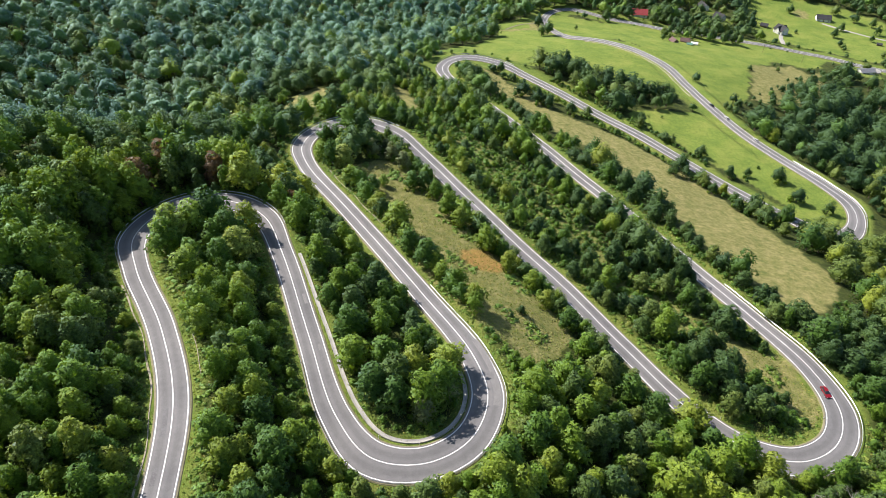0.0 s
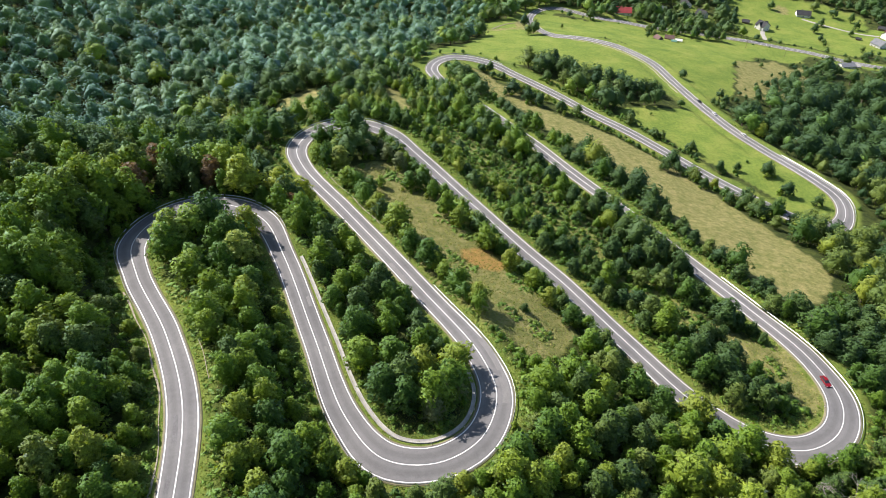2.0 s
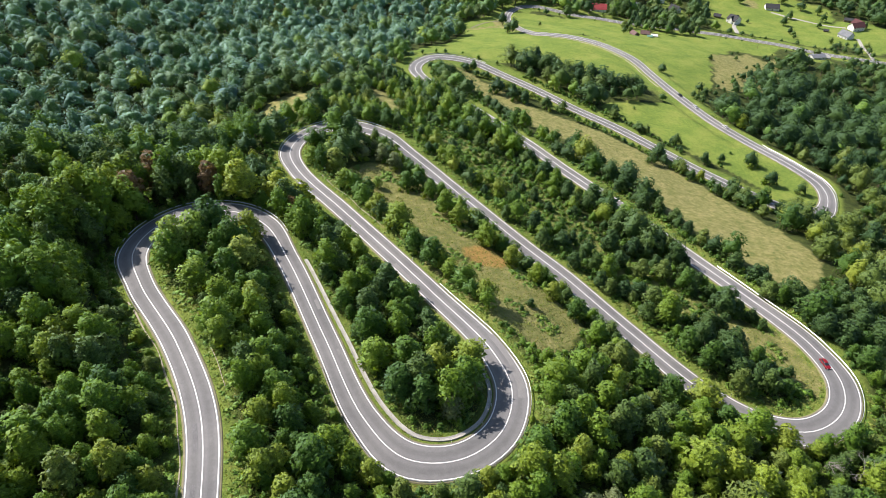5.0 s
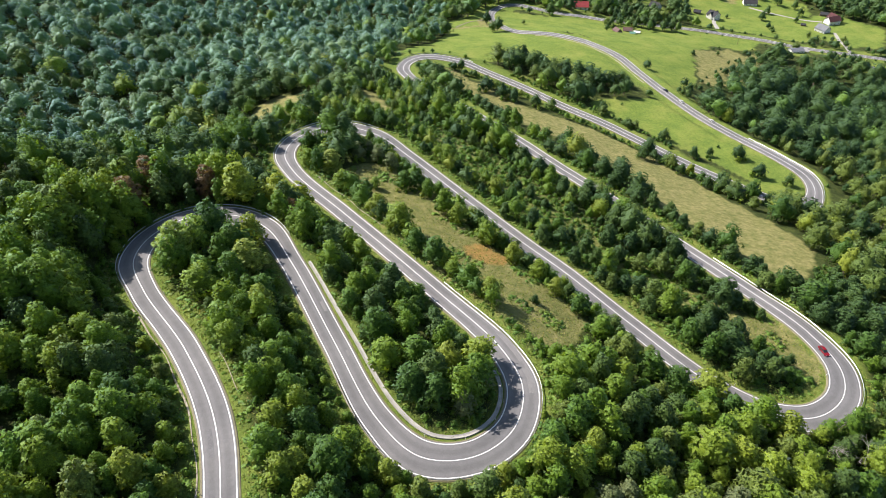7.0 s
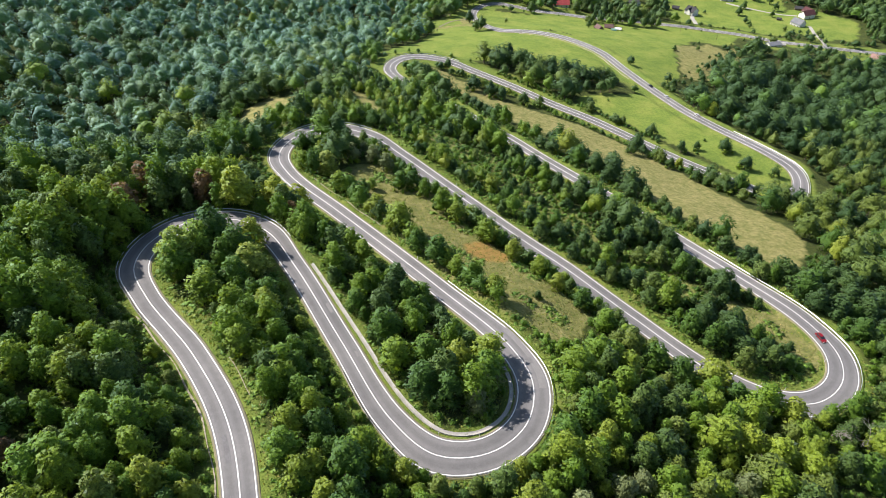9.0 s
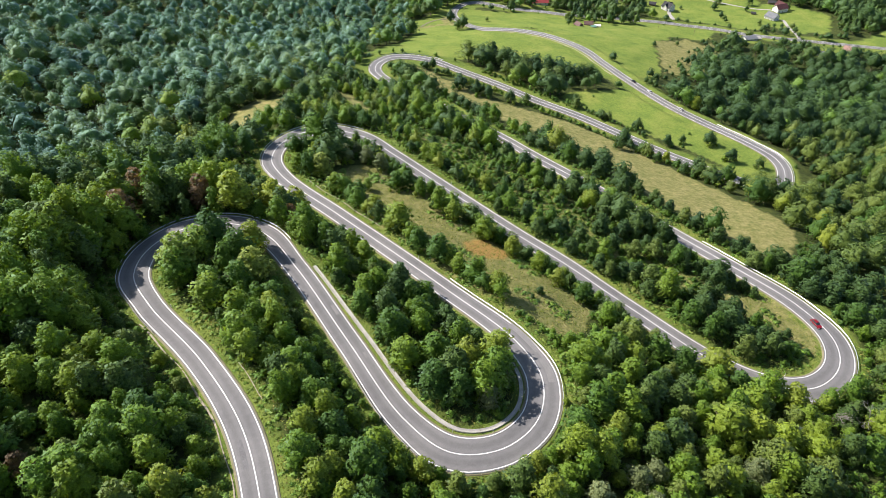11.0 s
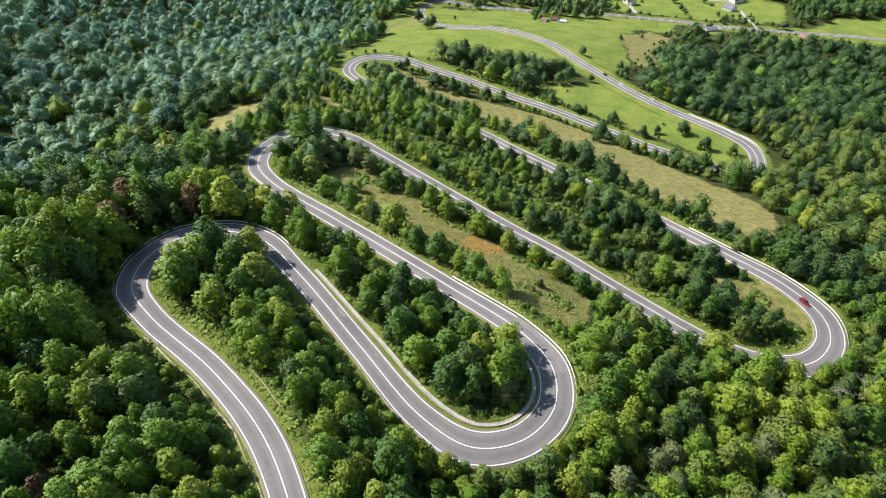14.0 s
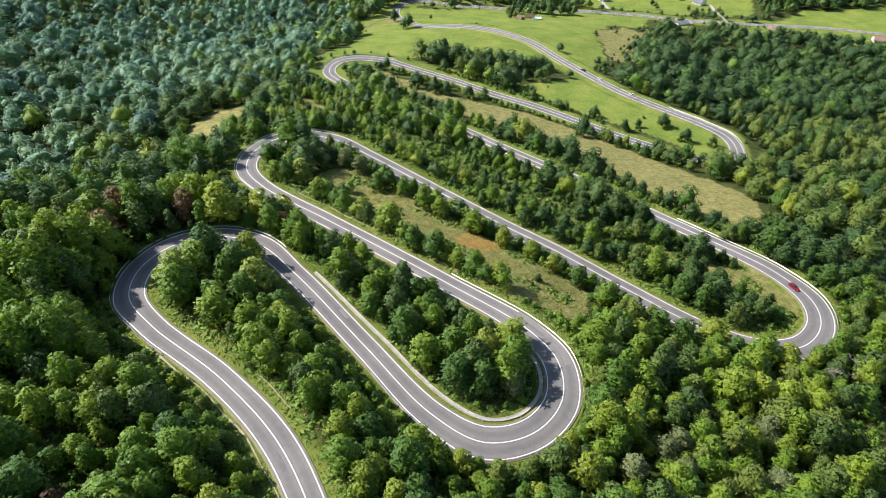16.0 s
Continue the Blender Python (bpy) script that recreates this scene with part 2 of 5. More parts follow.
# ---- the road's line ----
BENDS = [
    [(-55.4, 19.2), (-59.8, 61.9), (-65.7, 89.2), (-77.9, 114.3), (-95.6, 140.9), (-102.8, 157.1), (-100.1, 170.4), (-90.4, 179.6), (-75.8, 180.5)],
    [(-63.5, 173), (-53.2, 153.8), (-39.1, 119.6), (-27.8, 92.9), (-17.6, 81.1), (-4.4, 79.8), (7.2, 86.7), (12.6, 100.1), (9.2, 115.4)],
    [(-6.3, 142.2), (-22.4, 168.7), (-39.3, 195.8), (-58.9, 227.2), (-64.6, 245), (-60.9, 259), (-50.3, 269.2), (-37.1, 270.9), (-22.5, 263)],
    [(-8.4, 243.7), (13.1, 210), (31.5, 181.4), (45, 161.7), (60.6, 135), (76.3, 109.5), (89, 97), (103, 93.1), (116.3, 98.9)],
    [(123.3, 110.3), (122.6, 129.1), (112.6, 156.2), (99.3, 188.6), (84.2, 227.8), (69.6, 262.8), (57.7, 293.6), (40.2, 332.9), (19.6, 377.3)],
    [(4, 408.6), (-0.2, 426.9), (4.2, 441.8), (14.8, 451.4), (28, 452), (45, 444.3), (61.8, 425.9), (86.1, 398), (106, 371.8)],
    [(126.2, 347), (146.2, 317.1), (165.7, 288), (187.9, 261.1), (201.9, 248.4), (212.6, 248), (222.7, 258.4), (227.7, 274.3), (222.9, 295.5)],
    [(209.2, 330.9), (200, 359.4), (192.3, 401.7), (187.7, 440.4), (183.9, 477.1), (174.5, 504.5), (162.8, 525.2), (145.5, 543), (118.9, 560.7)],
    [(112.5, 572.9), (105.8, 612.4), (105.5, 640.3), (110.9, 665.6), (121, 684.9), (133.7, 697.3), (148.7, 700.2), (164.8, 693.7), (190.4, 680.2)],
    [(216.4, 673.2), (241.7, 664), (285, 656.3), (321, 647.9), (350.3, 641.5), (378, 630.3), (405, 617.6), (436.8, 596.7), (478.4, 579.7)],
    [(519, 565.6), (565.3, 549.6), (594.6, 537.2), (648.2, 504)],
]
# height of the road by the metres along it
PROFILE = [(0, 5.4), (101, -0.8), (203, -6.8), (304, -11.0), (406, -15.5), (508, -20.8), (609, -26.9), (711, -31.9), (813, -34.3), (914, -42.6),
           (1016, -53.1), (1118, -62.7), (1219, -70.1), (1321, -74.3), (1423, -76.0), (1524, -77.6), (1626, -81.8), (1727, -87.4), (1829, -94.0),
           (1931, -113.6), (2032, -122.5), (2134, -130.5), (2236, -139.0), (2337, -142.9), (2439, -148.7), (2541, -152.0)]


def spline(knots, step):
    """Centripetal Catmull-Rom curve through plan points, sampled about every step metres."""
    k = np.array(knots, dtype=float)
    p = np.vstack([2 * k[0] - k[1], k, 2 * k[-1] - k[-2]])
    out = []
    for i in range(1, len(p) - 2):
        a, b, c, d = p[i - 1:i + 3]
        t1 = np.linalg.norm(b - a) ** 0.5
        t2 = t1 + np.linalg.norm(c - b) ** 0.5
        t3 = t2 + np.linalg.norm(d - c) ** 0.5
        for u in np.linspace(t1, t2, max(2, int(np.linalg.norm(c - b) / step)), endpoint=False):
            a1, a2, a3 = (t1 - u) / t1 * a + u / t1 * b, (t2 - u) / (t2 - t1) * b + (u - t1) / (t2 - t1) * c, (t3 - u) / (t3 - t2) * c + (u - t2) / (t3 - t2) * d
            b1, b2 = (t2 - u) / t2 * a1 + u / t2 * a2, (t3 - u) / (t3 - t1) * a2 + (u - t1) / (t3 - t1) * a3
            out.append((t2 - u) / (t2 - t1) * b1 + (u - t1) / (t2 - t1) * b2)
    return np.array(out + [p[-2]])


def eased(v, width):
    """A running mean that keeps the ends."""
    k = np.exp(-np.linspace(-2.2, 2.2, width) ** 2)
    h = width // 2
    q = np.r_[2 * v[0] - v[h:0:-1], v, 2 * v[-1] - v[-2:-h - 2:-1]]
    return np.convolve(q, k / k.sum(), "valid")


LINE = spline([k for bend in BENDS for k in bend], 2.0)
ALONG = np.r_[0, np.cumsum(np.linalg.norm(np.diff(LINE, axis=0), axis=1))]
ROAD_Z = eased(np.interp(ALONG, [s for s, z in PROFILE], [z for s, z in PROFILE]), 31)
TAN = np.gradient(LINE, axis=0)
TAN /= np.linalg.norm(TAN, axis=1)[:, None]
RIGHT = np.c_[TAN[:, 1], -TAN[:, 0]]
TURNING = np.abs(eased(np.gradient(np.unwrap(np.arctan2(TAN[:, 1], TAN[:, 0]))) / np.gradient(ALONG), 9))
HALF = 3.3 + 1.5 * np.clip(eased(TURNING, 15) / 0.06, 0, 1)      # the carriageway widens in the hairpins

# ---- the hill ----
SPOTS = [(-113, 128, 8), (-95, 76, 6), (-100, 40, 4), (-132, 362, -52), (-118, 326, -60), (-152, 318, -58), (-190, 305, -52), (-172, 384, -56), (-165, 287, -42), (-117, 477, -66), (-42, 576, -96),
         (-241, 441, -42), (-84, 326, -42), (-165, 200, 6), (175, 182, -52), (136, 110, -41), (231, 367, -92), (461, 512, -139), (413, 572, -136),
         (440, 471, -142), (357, 552, -131), (280, 526, -109), (389, 693, -147), (257, 614, -124), (139, 622, -111), (223, 695, -126), (154, 231, -61),
         (7, 174, -23.5), (44, 75, -25), (100, 60, -33), (-30, 55, -8), (300, 150, -75), (400, 250, -120)]
FAR_SPOTS = [(550, 555, -149), (700, 535, -153), (800, 900, -150), (300, 900, -125), (0, 900, -85), (-300, 900, -40), (900, 1100, -110), (700, 200, -150),
             (-400, 300, 20), (0, -100, 20), (-200, -50, 30), (300, -50, -60)]


def thin_plate(points, values):
    n = len(points)

    def kernel(p):
        d = ((p[:, None] - points[None]) ** 2).sum(2)
        return 0.5 * d * np.log(d + 1e-9)
    m = np.zeros((n + 3, n + 3))
    m[:n, :n] = kernel(points) + 0.1 * np.eye(n)
    m[:n, n], m[:n, n + 1:], m[n, :n], m[n + 1:, :n] = 1, points, 1, points.T
    w = np.linalg.solve(m, np.r_[values, 0, 0, 0])
    return lambda p: np.concatenate([kernel(q) @ w[:n] + w[n] + q @ w[n + 1:] for q in np.array_split(p, max(1, len(p) // 4000))])


pick = np.arange(0, len(LINE), 6)
known = np.vstack([np.c_[LINE[pick], ROAD_Z[pick]], np.array(SPOTS + FAR_SPOTS, dtype=float)])
hill = thin_plate(known[:, :2] / 100, known[:, 2])


def near_road(p):
    """For plan points: the distance to the road's line, the index of the nearest sample, and the side (right +)."""
    d, k = np.empty(len(p)), np.empty(len(p), dtype=int)
    for lot in np.array_split(np.arange(len(p)), max(1, len(p) // 4000)):
        dd = ((p[lot][:, None] - LINE[None]) ** 2).sum(2)
        k[lot] = dd.argmin(1)
        d[lot] = np.sqrt(dd[np.arange(len(lot)), k[lot]])
    return d, k, ((p - LINE[k]) * RIGHT[k]).sum(1)


def smooth(a, b, v):
    t = np.clip((v - a) / (b - a), 0, 1)
    return t * t * (3 - 2 * t)


def rough_hill(p):
    q = p / 100
    return hill(q) + 0.5 * np.sin(p[:, 0] * 0.11 + 1.3 * np.sin(p[:, 1] * 0.07)) * np.cos(p[:, 1] * 0.09)


def height(p):
    """The ground's height at plan points: the hill, cut and banked for the road."""
    p = np.atleast_2d(np.asarray(p, dtype=float))
    far = np.hypot(p[:, 0] - 150, p[:, 1] - 450)
    z = rough_hill(np.where((far > 900)[:, None], np.array([150, 450]) + (p - [150, 450]) * np.minimum(1, 900 / np.maximum(far, 1))[:, None], p))
    d, k, side = near_road(p)
    w = smooth(HALF[k] + 5, HALF[k] + 12, d)
    return ROAD_Z[k] * (1 - w) - 0.3 * (1 - w) + z * w


def inside(p, poly):
    """Which plan points lie in a polygon."""
    x, y = p[:, 0], p[:, 1]
    hit = np.zeros(len(p), dtype=bool)
    for (x0, y0), (x1, y1) in zip(poly, poly[1:] + poly[:1]):
        if y0 != y1:
            hit ^= ((y0 > y) != (y1 > y)) & (x < (x1 - x0) * (y - y0) / (y1 - y0) + x0)
    return hit


# open land in plan: bright meadows, mown hay, scrub
MEADOWS = [
    [(-5, 469), (32, 512), (51, 566), (54, 616), (95, 661), (118, 664), (104, 600), (98, 569), (135, 561), (171, 537), (185, 498), (188, 441), (156, 429), (116, 445), (64, 450), (34, 468)],
    [(124, 674), (169, 666), (237, 660), (314, 645), (402, 608), (366, 573), (327, 577), (280, 530), (240, 443), (215, 410), (203, 424), (198, 471), (196, 516), (163, 566), (118, 582), (112, 630)],
    [(381, 794), (350, 670), (383, 656), (427, 632), (459, 613), (500, 650), (545, 753), (505, 800), (456, 824), (400, 815)],
    [(125, 379), (150, 386), (188, 386), (196, 355), (206, 325), (217, 296), (222, 272), (212, 256), (194, 261), (181, 297), (158, 321), (137, 358)],
    [(176, 415), (210, 405), (205, 440), (205, 500), (190, 530), (160, 560), (120, 585), (108, 575), (112, 555), (145, 538), (165, 510), (175, 470), (178, 440)],
    [(540, 561), (615, 596), (726, 573), (700, 480), (604, 462), (574, 485)],
]
HAY = [
    [(98, 578), (90, 596), (86, 618), (92, 640), (101, 640), (97, 616), (100, 596), (108, 582)], [(52, 588), (70, 594), (88, 604), (90, 594), (70, 586), (54, 580)], [(440, 780), (452, 786), (458, 770), (448, 758), (438, 764)],
    [(27, 436), (47, 408), (81, 363), (113, 339), (139, 310), (156, 262), (165, 220), (167, 184), (146, 159), (131, 159), (121, 193), (110, 225), (107, 268), (86, 313), (60, 347), (38, 390)],
    [(283, 536), (341, 570), (347, 554), (290, 503), (239, 434)],
    [(-97, 340), (-82, 363), (-63, 360), (-58, 337), (-76, 312), (-90, 312)],
    [(-35, 375), (-23, 364), (-12, 310), (-18, 306), (-28, 341)],
]
HAY_EDGE = [[(290, 503), (347, 554), (372, 566), (345, 505), (280, 440), (239, 434)]]      # dry grass that runs on under the trees
ROUGH_GRASS = [
    [(-36, 232), (-26, 234), (-13, 236), (14, 195), (24, 174), (32, 158), (44, 138), (38, 122), (25, 116), (12, 128), (2, 144), (-7, 158), (-17, 174), (-27, 192), (-35, 211)],
    [(93, 149), (106, 136), (117, 131), (119, 115), (112, 104), (107, 116), (98, 130)],
]
GARDENS = [[(485, 640), (500, 700), (560, 720), (590, 660), (545, 600), (490, 600)], [(212, 693), (214, 713), (234, 715), (237, 695)], [(310, 712), (314, 738), (342, 738), (338, 710)], [(305, 746), (308, 770), (330, 770), (328, 746)], [(264, 724), (264, 742), (290, 742), (290, 724)],
           [(225, 595), (235, 628), (262, 632), (285, 600), (250, 590)], [(405, 560), (400, 590), (430, 590), (432, 565)], [(465, 515), (460, 545), (490, 552), (530, 548), (525, 530)]]
SCRUB = [[(-4, 296), (14, 284), (33, 265), (53, 225), (69, 192), (85, 164), (95, 143), (81, 137), (67, 162), (50, 192), (29, 221), (10, 251)]]
RUSTY = [[(7, 175), (15, 178), (24, 170), (20, 163), (11, 163), (6, 169)]]


def in_any(p, polys):
    hit = np.zeros(len(p), dtype=bool)
    for poly in polys:
        hit |= inside(p, poly)
    return hit


def axis(lo, hi, fine_lo, fine_hi, fine, mid_hi):
    """Grid lines that are fine in the middle, coarser as far as the village, and widen outwards."""
    v = list(np.arange(fine_lo, fine_hi + 0.1, fine))
    while v[-1] < mid_hi:
        v.append(v[-1] + 2.5 * fine)
    s = 2.5 * fine
    while v[-1] < hi:
        s *= 1.25
        v.append(v[-1] + s)
    s = fine
    while v[0] > lo:
        s *= 1.25
        v.insert(0, v[0] - s)
    return np.array(v)


def wobble(p, amount):
    """Shift plan points a little so that the edges of the cover are uneven."""
    return p + amount * np.c_[np.sin(p[:, 1] * 0.31 + 2 * np.sin(p[:, 0] * 0.17)), np.cos(p[:, 0] * 0.27 + 2 * np.sin(p[:, 1] * 0.13))]


def build_ground():
    gx, gy = axis(-3500, 3500, -150, 260, 2.0, 640), axis(-3000, 3800, 40, 480, 2.0, 790)
    xx, yy = np.meshgrid(gx, gy)
    p = np.c_[xx.ravel(), yy.ravel()]
    z = height(p)
    nx, ny = len(gx), len(gy)
    i = (np.arange(ny - 1)[:, None] * nx + np.arange(nx - 1)[None]).ravel()
    me = mesh_from("ground", np.c_[p, z], np.c_[i, i + 1, i + nx + 1, i + nx], [GROUND], smooth=True)
    q = wobble(p, 1.5)
    d, k, side = near_road(p)
    lush = 1.0 * in_any(q, MEADOWS + GARDENS)
    hay = 1.0 * in_any(q, HAY + HAY_EDGE) + 0.9 * in_any(q, ROUGH_GRASS) + 0.55 * in_any(q, SCRUB)
    lush = np.maximum(lush, 0.75 * in_any(q, ROUGH_GRASS + SCRUB))
    lush = np.maximum(lush, 0.85 * (1 - smooth(7.0, 10.0, d + 1.2 * np.sin(ALONG[k] * 0.21) - 9 * smooth(330, 400, p[:, 1]))))
    rust = 1.0 * in_any(wobble(p, 0.8), RUSTY)
    me.attributes.new("cover", "FLOAT_COLOR", "POINT").data.foreach_set("color", np.c_[lush, np.clip(hay, 0, 1), rust, np.ones(len(p))].astype(np.float32).ravel())
    return tagged(new("ground", me), "grassy and wooded hillside falling towards a valley", "ground", kind="structure")


ground = build_ground()


def ribbon(offsets, lifts, material, name, lo=0, hi=None):
    """A strip along the road: cross-section points given as offsets to the right (arrays or numbers) and lifts over the road."""
    sl = slice(lo, hi)
    rows = [np.c_[LINE[sl] + RIGHT[sl] * (np.zeros(len(LINE)) + o)[sl][:, None], ROAD_Z[sl] + l] for o, l in zip(offsets, lifts)]
    n, m = len(rows[0]), len(rows)
    v = np.stack(rows, 1).reshape(-1, 3)
    i = (np.arange(n - 1)[:, None] * m + np.arange(m - 1)[None]).ravel()
    return mesh_from(name, v, np.c_[i, i + 1, i + m + 1, i + m], [material])


road = new("road", ribbon([-HALF - 0.45, -HALF - 0.4, 0 * HALF, HALF + 0.4, HALF + 0.45], [-0.4, 0.0, 0.06, 0.0, -0.4], ASPHALT, "road"))
road.data.attributes.new("lane", "FLOAT", "POINT").data.foreach_set("value", np.tile(np.array([1, 0.98, 0, 0.98, 1], dtype=np.float32), len(LINE)))
tagged(road, "grey asphalt mountain road winding in hairpin bends", "road", kind="structure")
for nm, off, w in (("edge_line", -HALF, 0.14), ("edge_line", HALF, 0.14), ("centre_line", 0 * HALF, 0.14)):
    part(nm, ribbon([off - w, off + w], [0.015 + (0.062 if nm == "centre_line" else 0.004)] * 2, PAINT, nm), None, road, "white painted road line")
for s in (-1, 1):
    sh = new("road_shoulder", ribbon([s * (HALF + 0.4), s * (HALF + 0.75), s * (HALF + 1.1)][::s], [-0.03, -0.10, -0.5][::s], GRAVEL, "road_shoulder"))
    tagged(sh, "narrow gravel shoulder along the asphalt", "road shoulder", kind="structure")


def dirt_strip(a, b, side, out, width):
    """A bare strip of pale earth along the verge."""
    lo, hi = station(*a), station(*b)
    o = side * (HALF + out + 0.25 * np.sin(ALONG * 0.3))
    w = width * (0.7 + 0.3 * np.sin(ALONG * 0.17))
    me = ribbon([o - w, o - w * 0.5, o + w * 0.5, o + w], [-0.6, -0.12, -0.12, -0.6], EARTH, "dirt_strip", lo, hi)
    tagged(new("dirt_strip", me), "bare pale earth along the grass verge", "dirt strip", kind="structure")


def station(x, y):
    """The road sample nearest to a plan point."""
    return int(((LINE - [x, y]) ** 2).sum(1).argmin())


def drain_channel():
    """A concrete gutter sunk beside the road, round the inside of the second hairpin."""
    lo, hi = station(-52, 152), station(9, 114)
    gap = 1.5 + 0.35 * np.sin(ALONG * 0.05)
    inner = -1.0
    o = HALF + gap
    me = ribbon([inner * (o + d) for d in (1.35, 1.2, 0.85, 0.5, 0.15, 0.0)], [-0.6, 0.05, -0.08, -0.08, 0.05, -0.6], CONCRETE, "drain_channel", lo, hi)
    return tagged(new("drain_channel", me), "pale concrete drainage channel beside the road", "drain channel")


drain_channel()
dirt_strip((-57, 45), (-93, 137), -1, 1.7, 0.45)
dirt_strip((-63, 98), (-70, 114), 1, 3.6, 0.16)
dirt_strip((-30, 180), (-56, 222), 1, 3.2, 0.3)
dirt_strip((190, 420), (130, 553), -1, 2.6, 0.7)
dirt_strip((226, 266), (214, 318), 1, 1.6, 0.5)


def guard_rail(a, b, side):
    """A steel crash barrier: one beam and its posts, from sample a to sample b, on one side of the road."""
    rail = tagged(new("guard_rail"), "galvanised steel crash barrier on the outside of a bend", "guard rail", group="crash barriers")
    o = side * (HALF + 0.75)
    part("beam", ribbon([o + side * dx for dx in (0.0, 0.08, 0.0, 0.08, 0.0, 0.03)], [0.48, 0.54, 0.62, 0.70, 0.78, 0.80], STEEL, "beam", a, b), None, rail, "ribbed steel beam")
    post = None
    for i in range(a, b, 2):
        x, y = LINE[i] + RIGHT[i] * (o[i] + side * 0.14)
        if post is None:
            bm = bmesh.new()
            bmesh.ops.create_cube(bm, size=1.0, matrix=Matrix.Diagonal((0.06, 0.12, 1.5, 1)))
            post = part("post", bm, STEEL, rail)
        else:
            p = post.copy()
            scene.collection.objects.link(p)
            post = p
        post.matrix_basis = pose(x, y, ROAD_Z[i], 0, 0, math.degrees(math.atan2(TAN[i, 1], TAN[i, 0])))


for (a, b, side) in (((-90, 131), (-58, 164), -1), ((-36, 112), (-8, 145), 1), ((-45, 205), (-22, 263), -1), ((66, 126), (106, 172), 1), ((10, 396), (52, 437), -1), ((190, 258), (212, 322), 1)):
    guard_rail(station(*a), station(*b), side)


# ---- trees ----
def crown_lobes(seed, lobes, pointed, knob, low):
    """Centres and radii of the leafy boughs of a crown for a tree 10 m high: a stack of rings that narrows to one top."""
    r = np.random.default_rng(seed)
    wide = np.array([r.uniform(2.5, 3.0), r.uniform(2.5, 3.0)])
    centre, rad = [np.array([r.uniform(-.3, .3), r.uniform(-.3, .3), 8.9])], [1.0 - 0.25 * pointed]
    lean = r.uniform(-0.5, 0.5, 2)
    for k in range(lobes):
        t = (k + 0.5) / lobes
        a = k * 2.39996 + r.uniform(-0.45, 0.45)
        swell = (1 - max(0.0, (t - 0.3) / 0.76) ** (2.2 - 0.9 * pointed)) if t > 0.3 else 0.72 + 0.28 * t / 0.3
        z = low + 1.0 + (8.4 - low) * t + r.uniform(-0.45, 0.45)
        size = r.uniform(*knob) * (1.1 - 0.4 * t)
        reach = max(0.2, swell * r.uniform(0.74, 1.26) - 0.28)
        centre.append(np.array([math.cos(a) * wide[0] * reach + lean[0] * t, math.sin(a) * wide[1] * reach + lean[1] * t, z]))
        rad.append(size)
    return np.array(centre), np.array(rad)


def crown_arrays(seed, clusters, size, pointed=0.4, lobes=18, knob=(1.0, 1.5), low=2.0, astray=0.35, fuzz=1.34):
    """Sprays of leaves (pointed) on the skin of the boughs, and the normals by which they are lit."""
    centre, rad = crown_lobes(seed, lobes, pointed, knob, low)
    r = np.random.default_rng(seed + 500)
    verts, faces, norms = [], [], []
    counts = np.maximum(4, (clusters * rad ** 2 / (rad ** 2).sum()).astype(int))
    for c, s, n in zip(centre, rad, counts):
        u = r.normal(size=(n * 3, 3))
        u /= np.linalg.norm(u, axis=1)[:, None]
        pos = c + u * s * r.uniform(0.86, fuzz, (len(u), 1))
        whole = pos - [0, 0, 4.4]
        whole /= np.linalg.norm(whole, axis=1)[:, None]
        deep = (pos[:, 2] < low * 0.8) | ((u * whole).sum(1) < -0.1) | (u[:, 2] < -0.6)
        for c2, s2 in zip(centre, rad):
            deep |= np.linalg.norm(pos - c2, axis=1) < s2 * 0.82
        u, pos, whole = u[~deep][:n], pos[~deep][:n], whole[~deep][:n]
        lit = 0.85 * u + 0.35 * whole + r.normal(scale=0.16, size=u.shape)
        lit /= np.linalg.norm(lit, axis=1)[:, None]
        nrm = 0.75 * u + [0, 0, 0.35] + r.normal(scale=astray, size=u.shape)
        nrm /= np.linalg.norm(nrm, axis=1)[:, None]
        out = u + 0.6 * whole + r.normal(scale=0.5, size=u.shape)
        t = out - nrm * (out * nrm).sum(1)[:, None]
        t /= np.maximum(np.linalg.norm(t, axis=1), 1e-3)[:, None]
        b = np.cross(nrm, t)
        w = size * r.uniform(0.6, 1.35, (len(u), 1))
        l = w * r.uniform(0.45, 0.75, (len(u), 1))
        sag = np.array([0, 0, -0.3]) * w
        i0 = sum(len(v) for v in verts)
        verts.append(np.stack([pos - t * w * 0.65 + b * l, pos - t * w * 0.65 - b * l, pos + t * w + sag], 1).reshape(-1, 3))
        norms.append(np.repeat(lit, 3, axis=0))
        faces.append(i0 + np.arange(len(u) * 3).reshape(-1, 3))
    return np.vstack(verts), np.vstack(faces), np.vstack(norms)


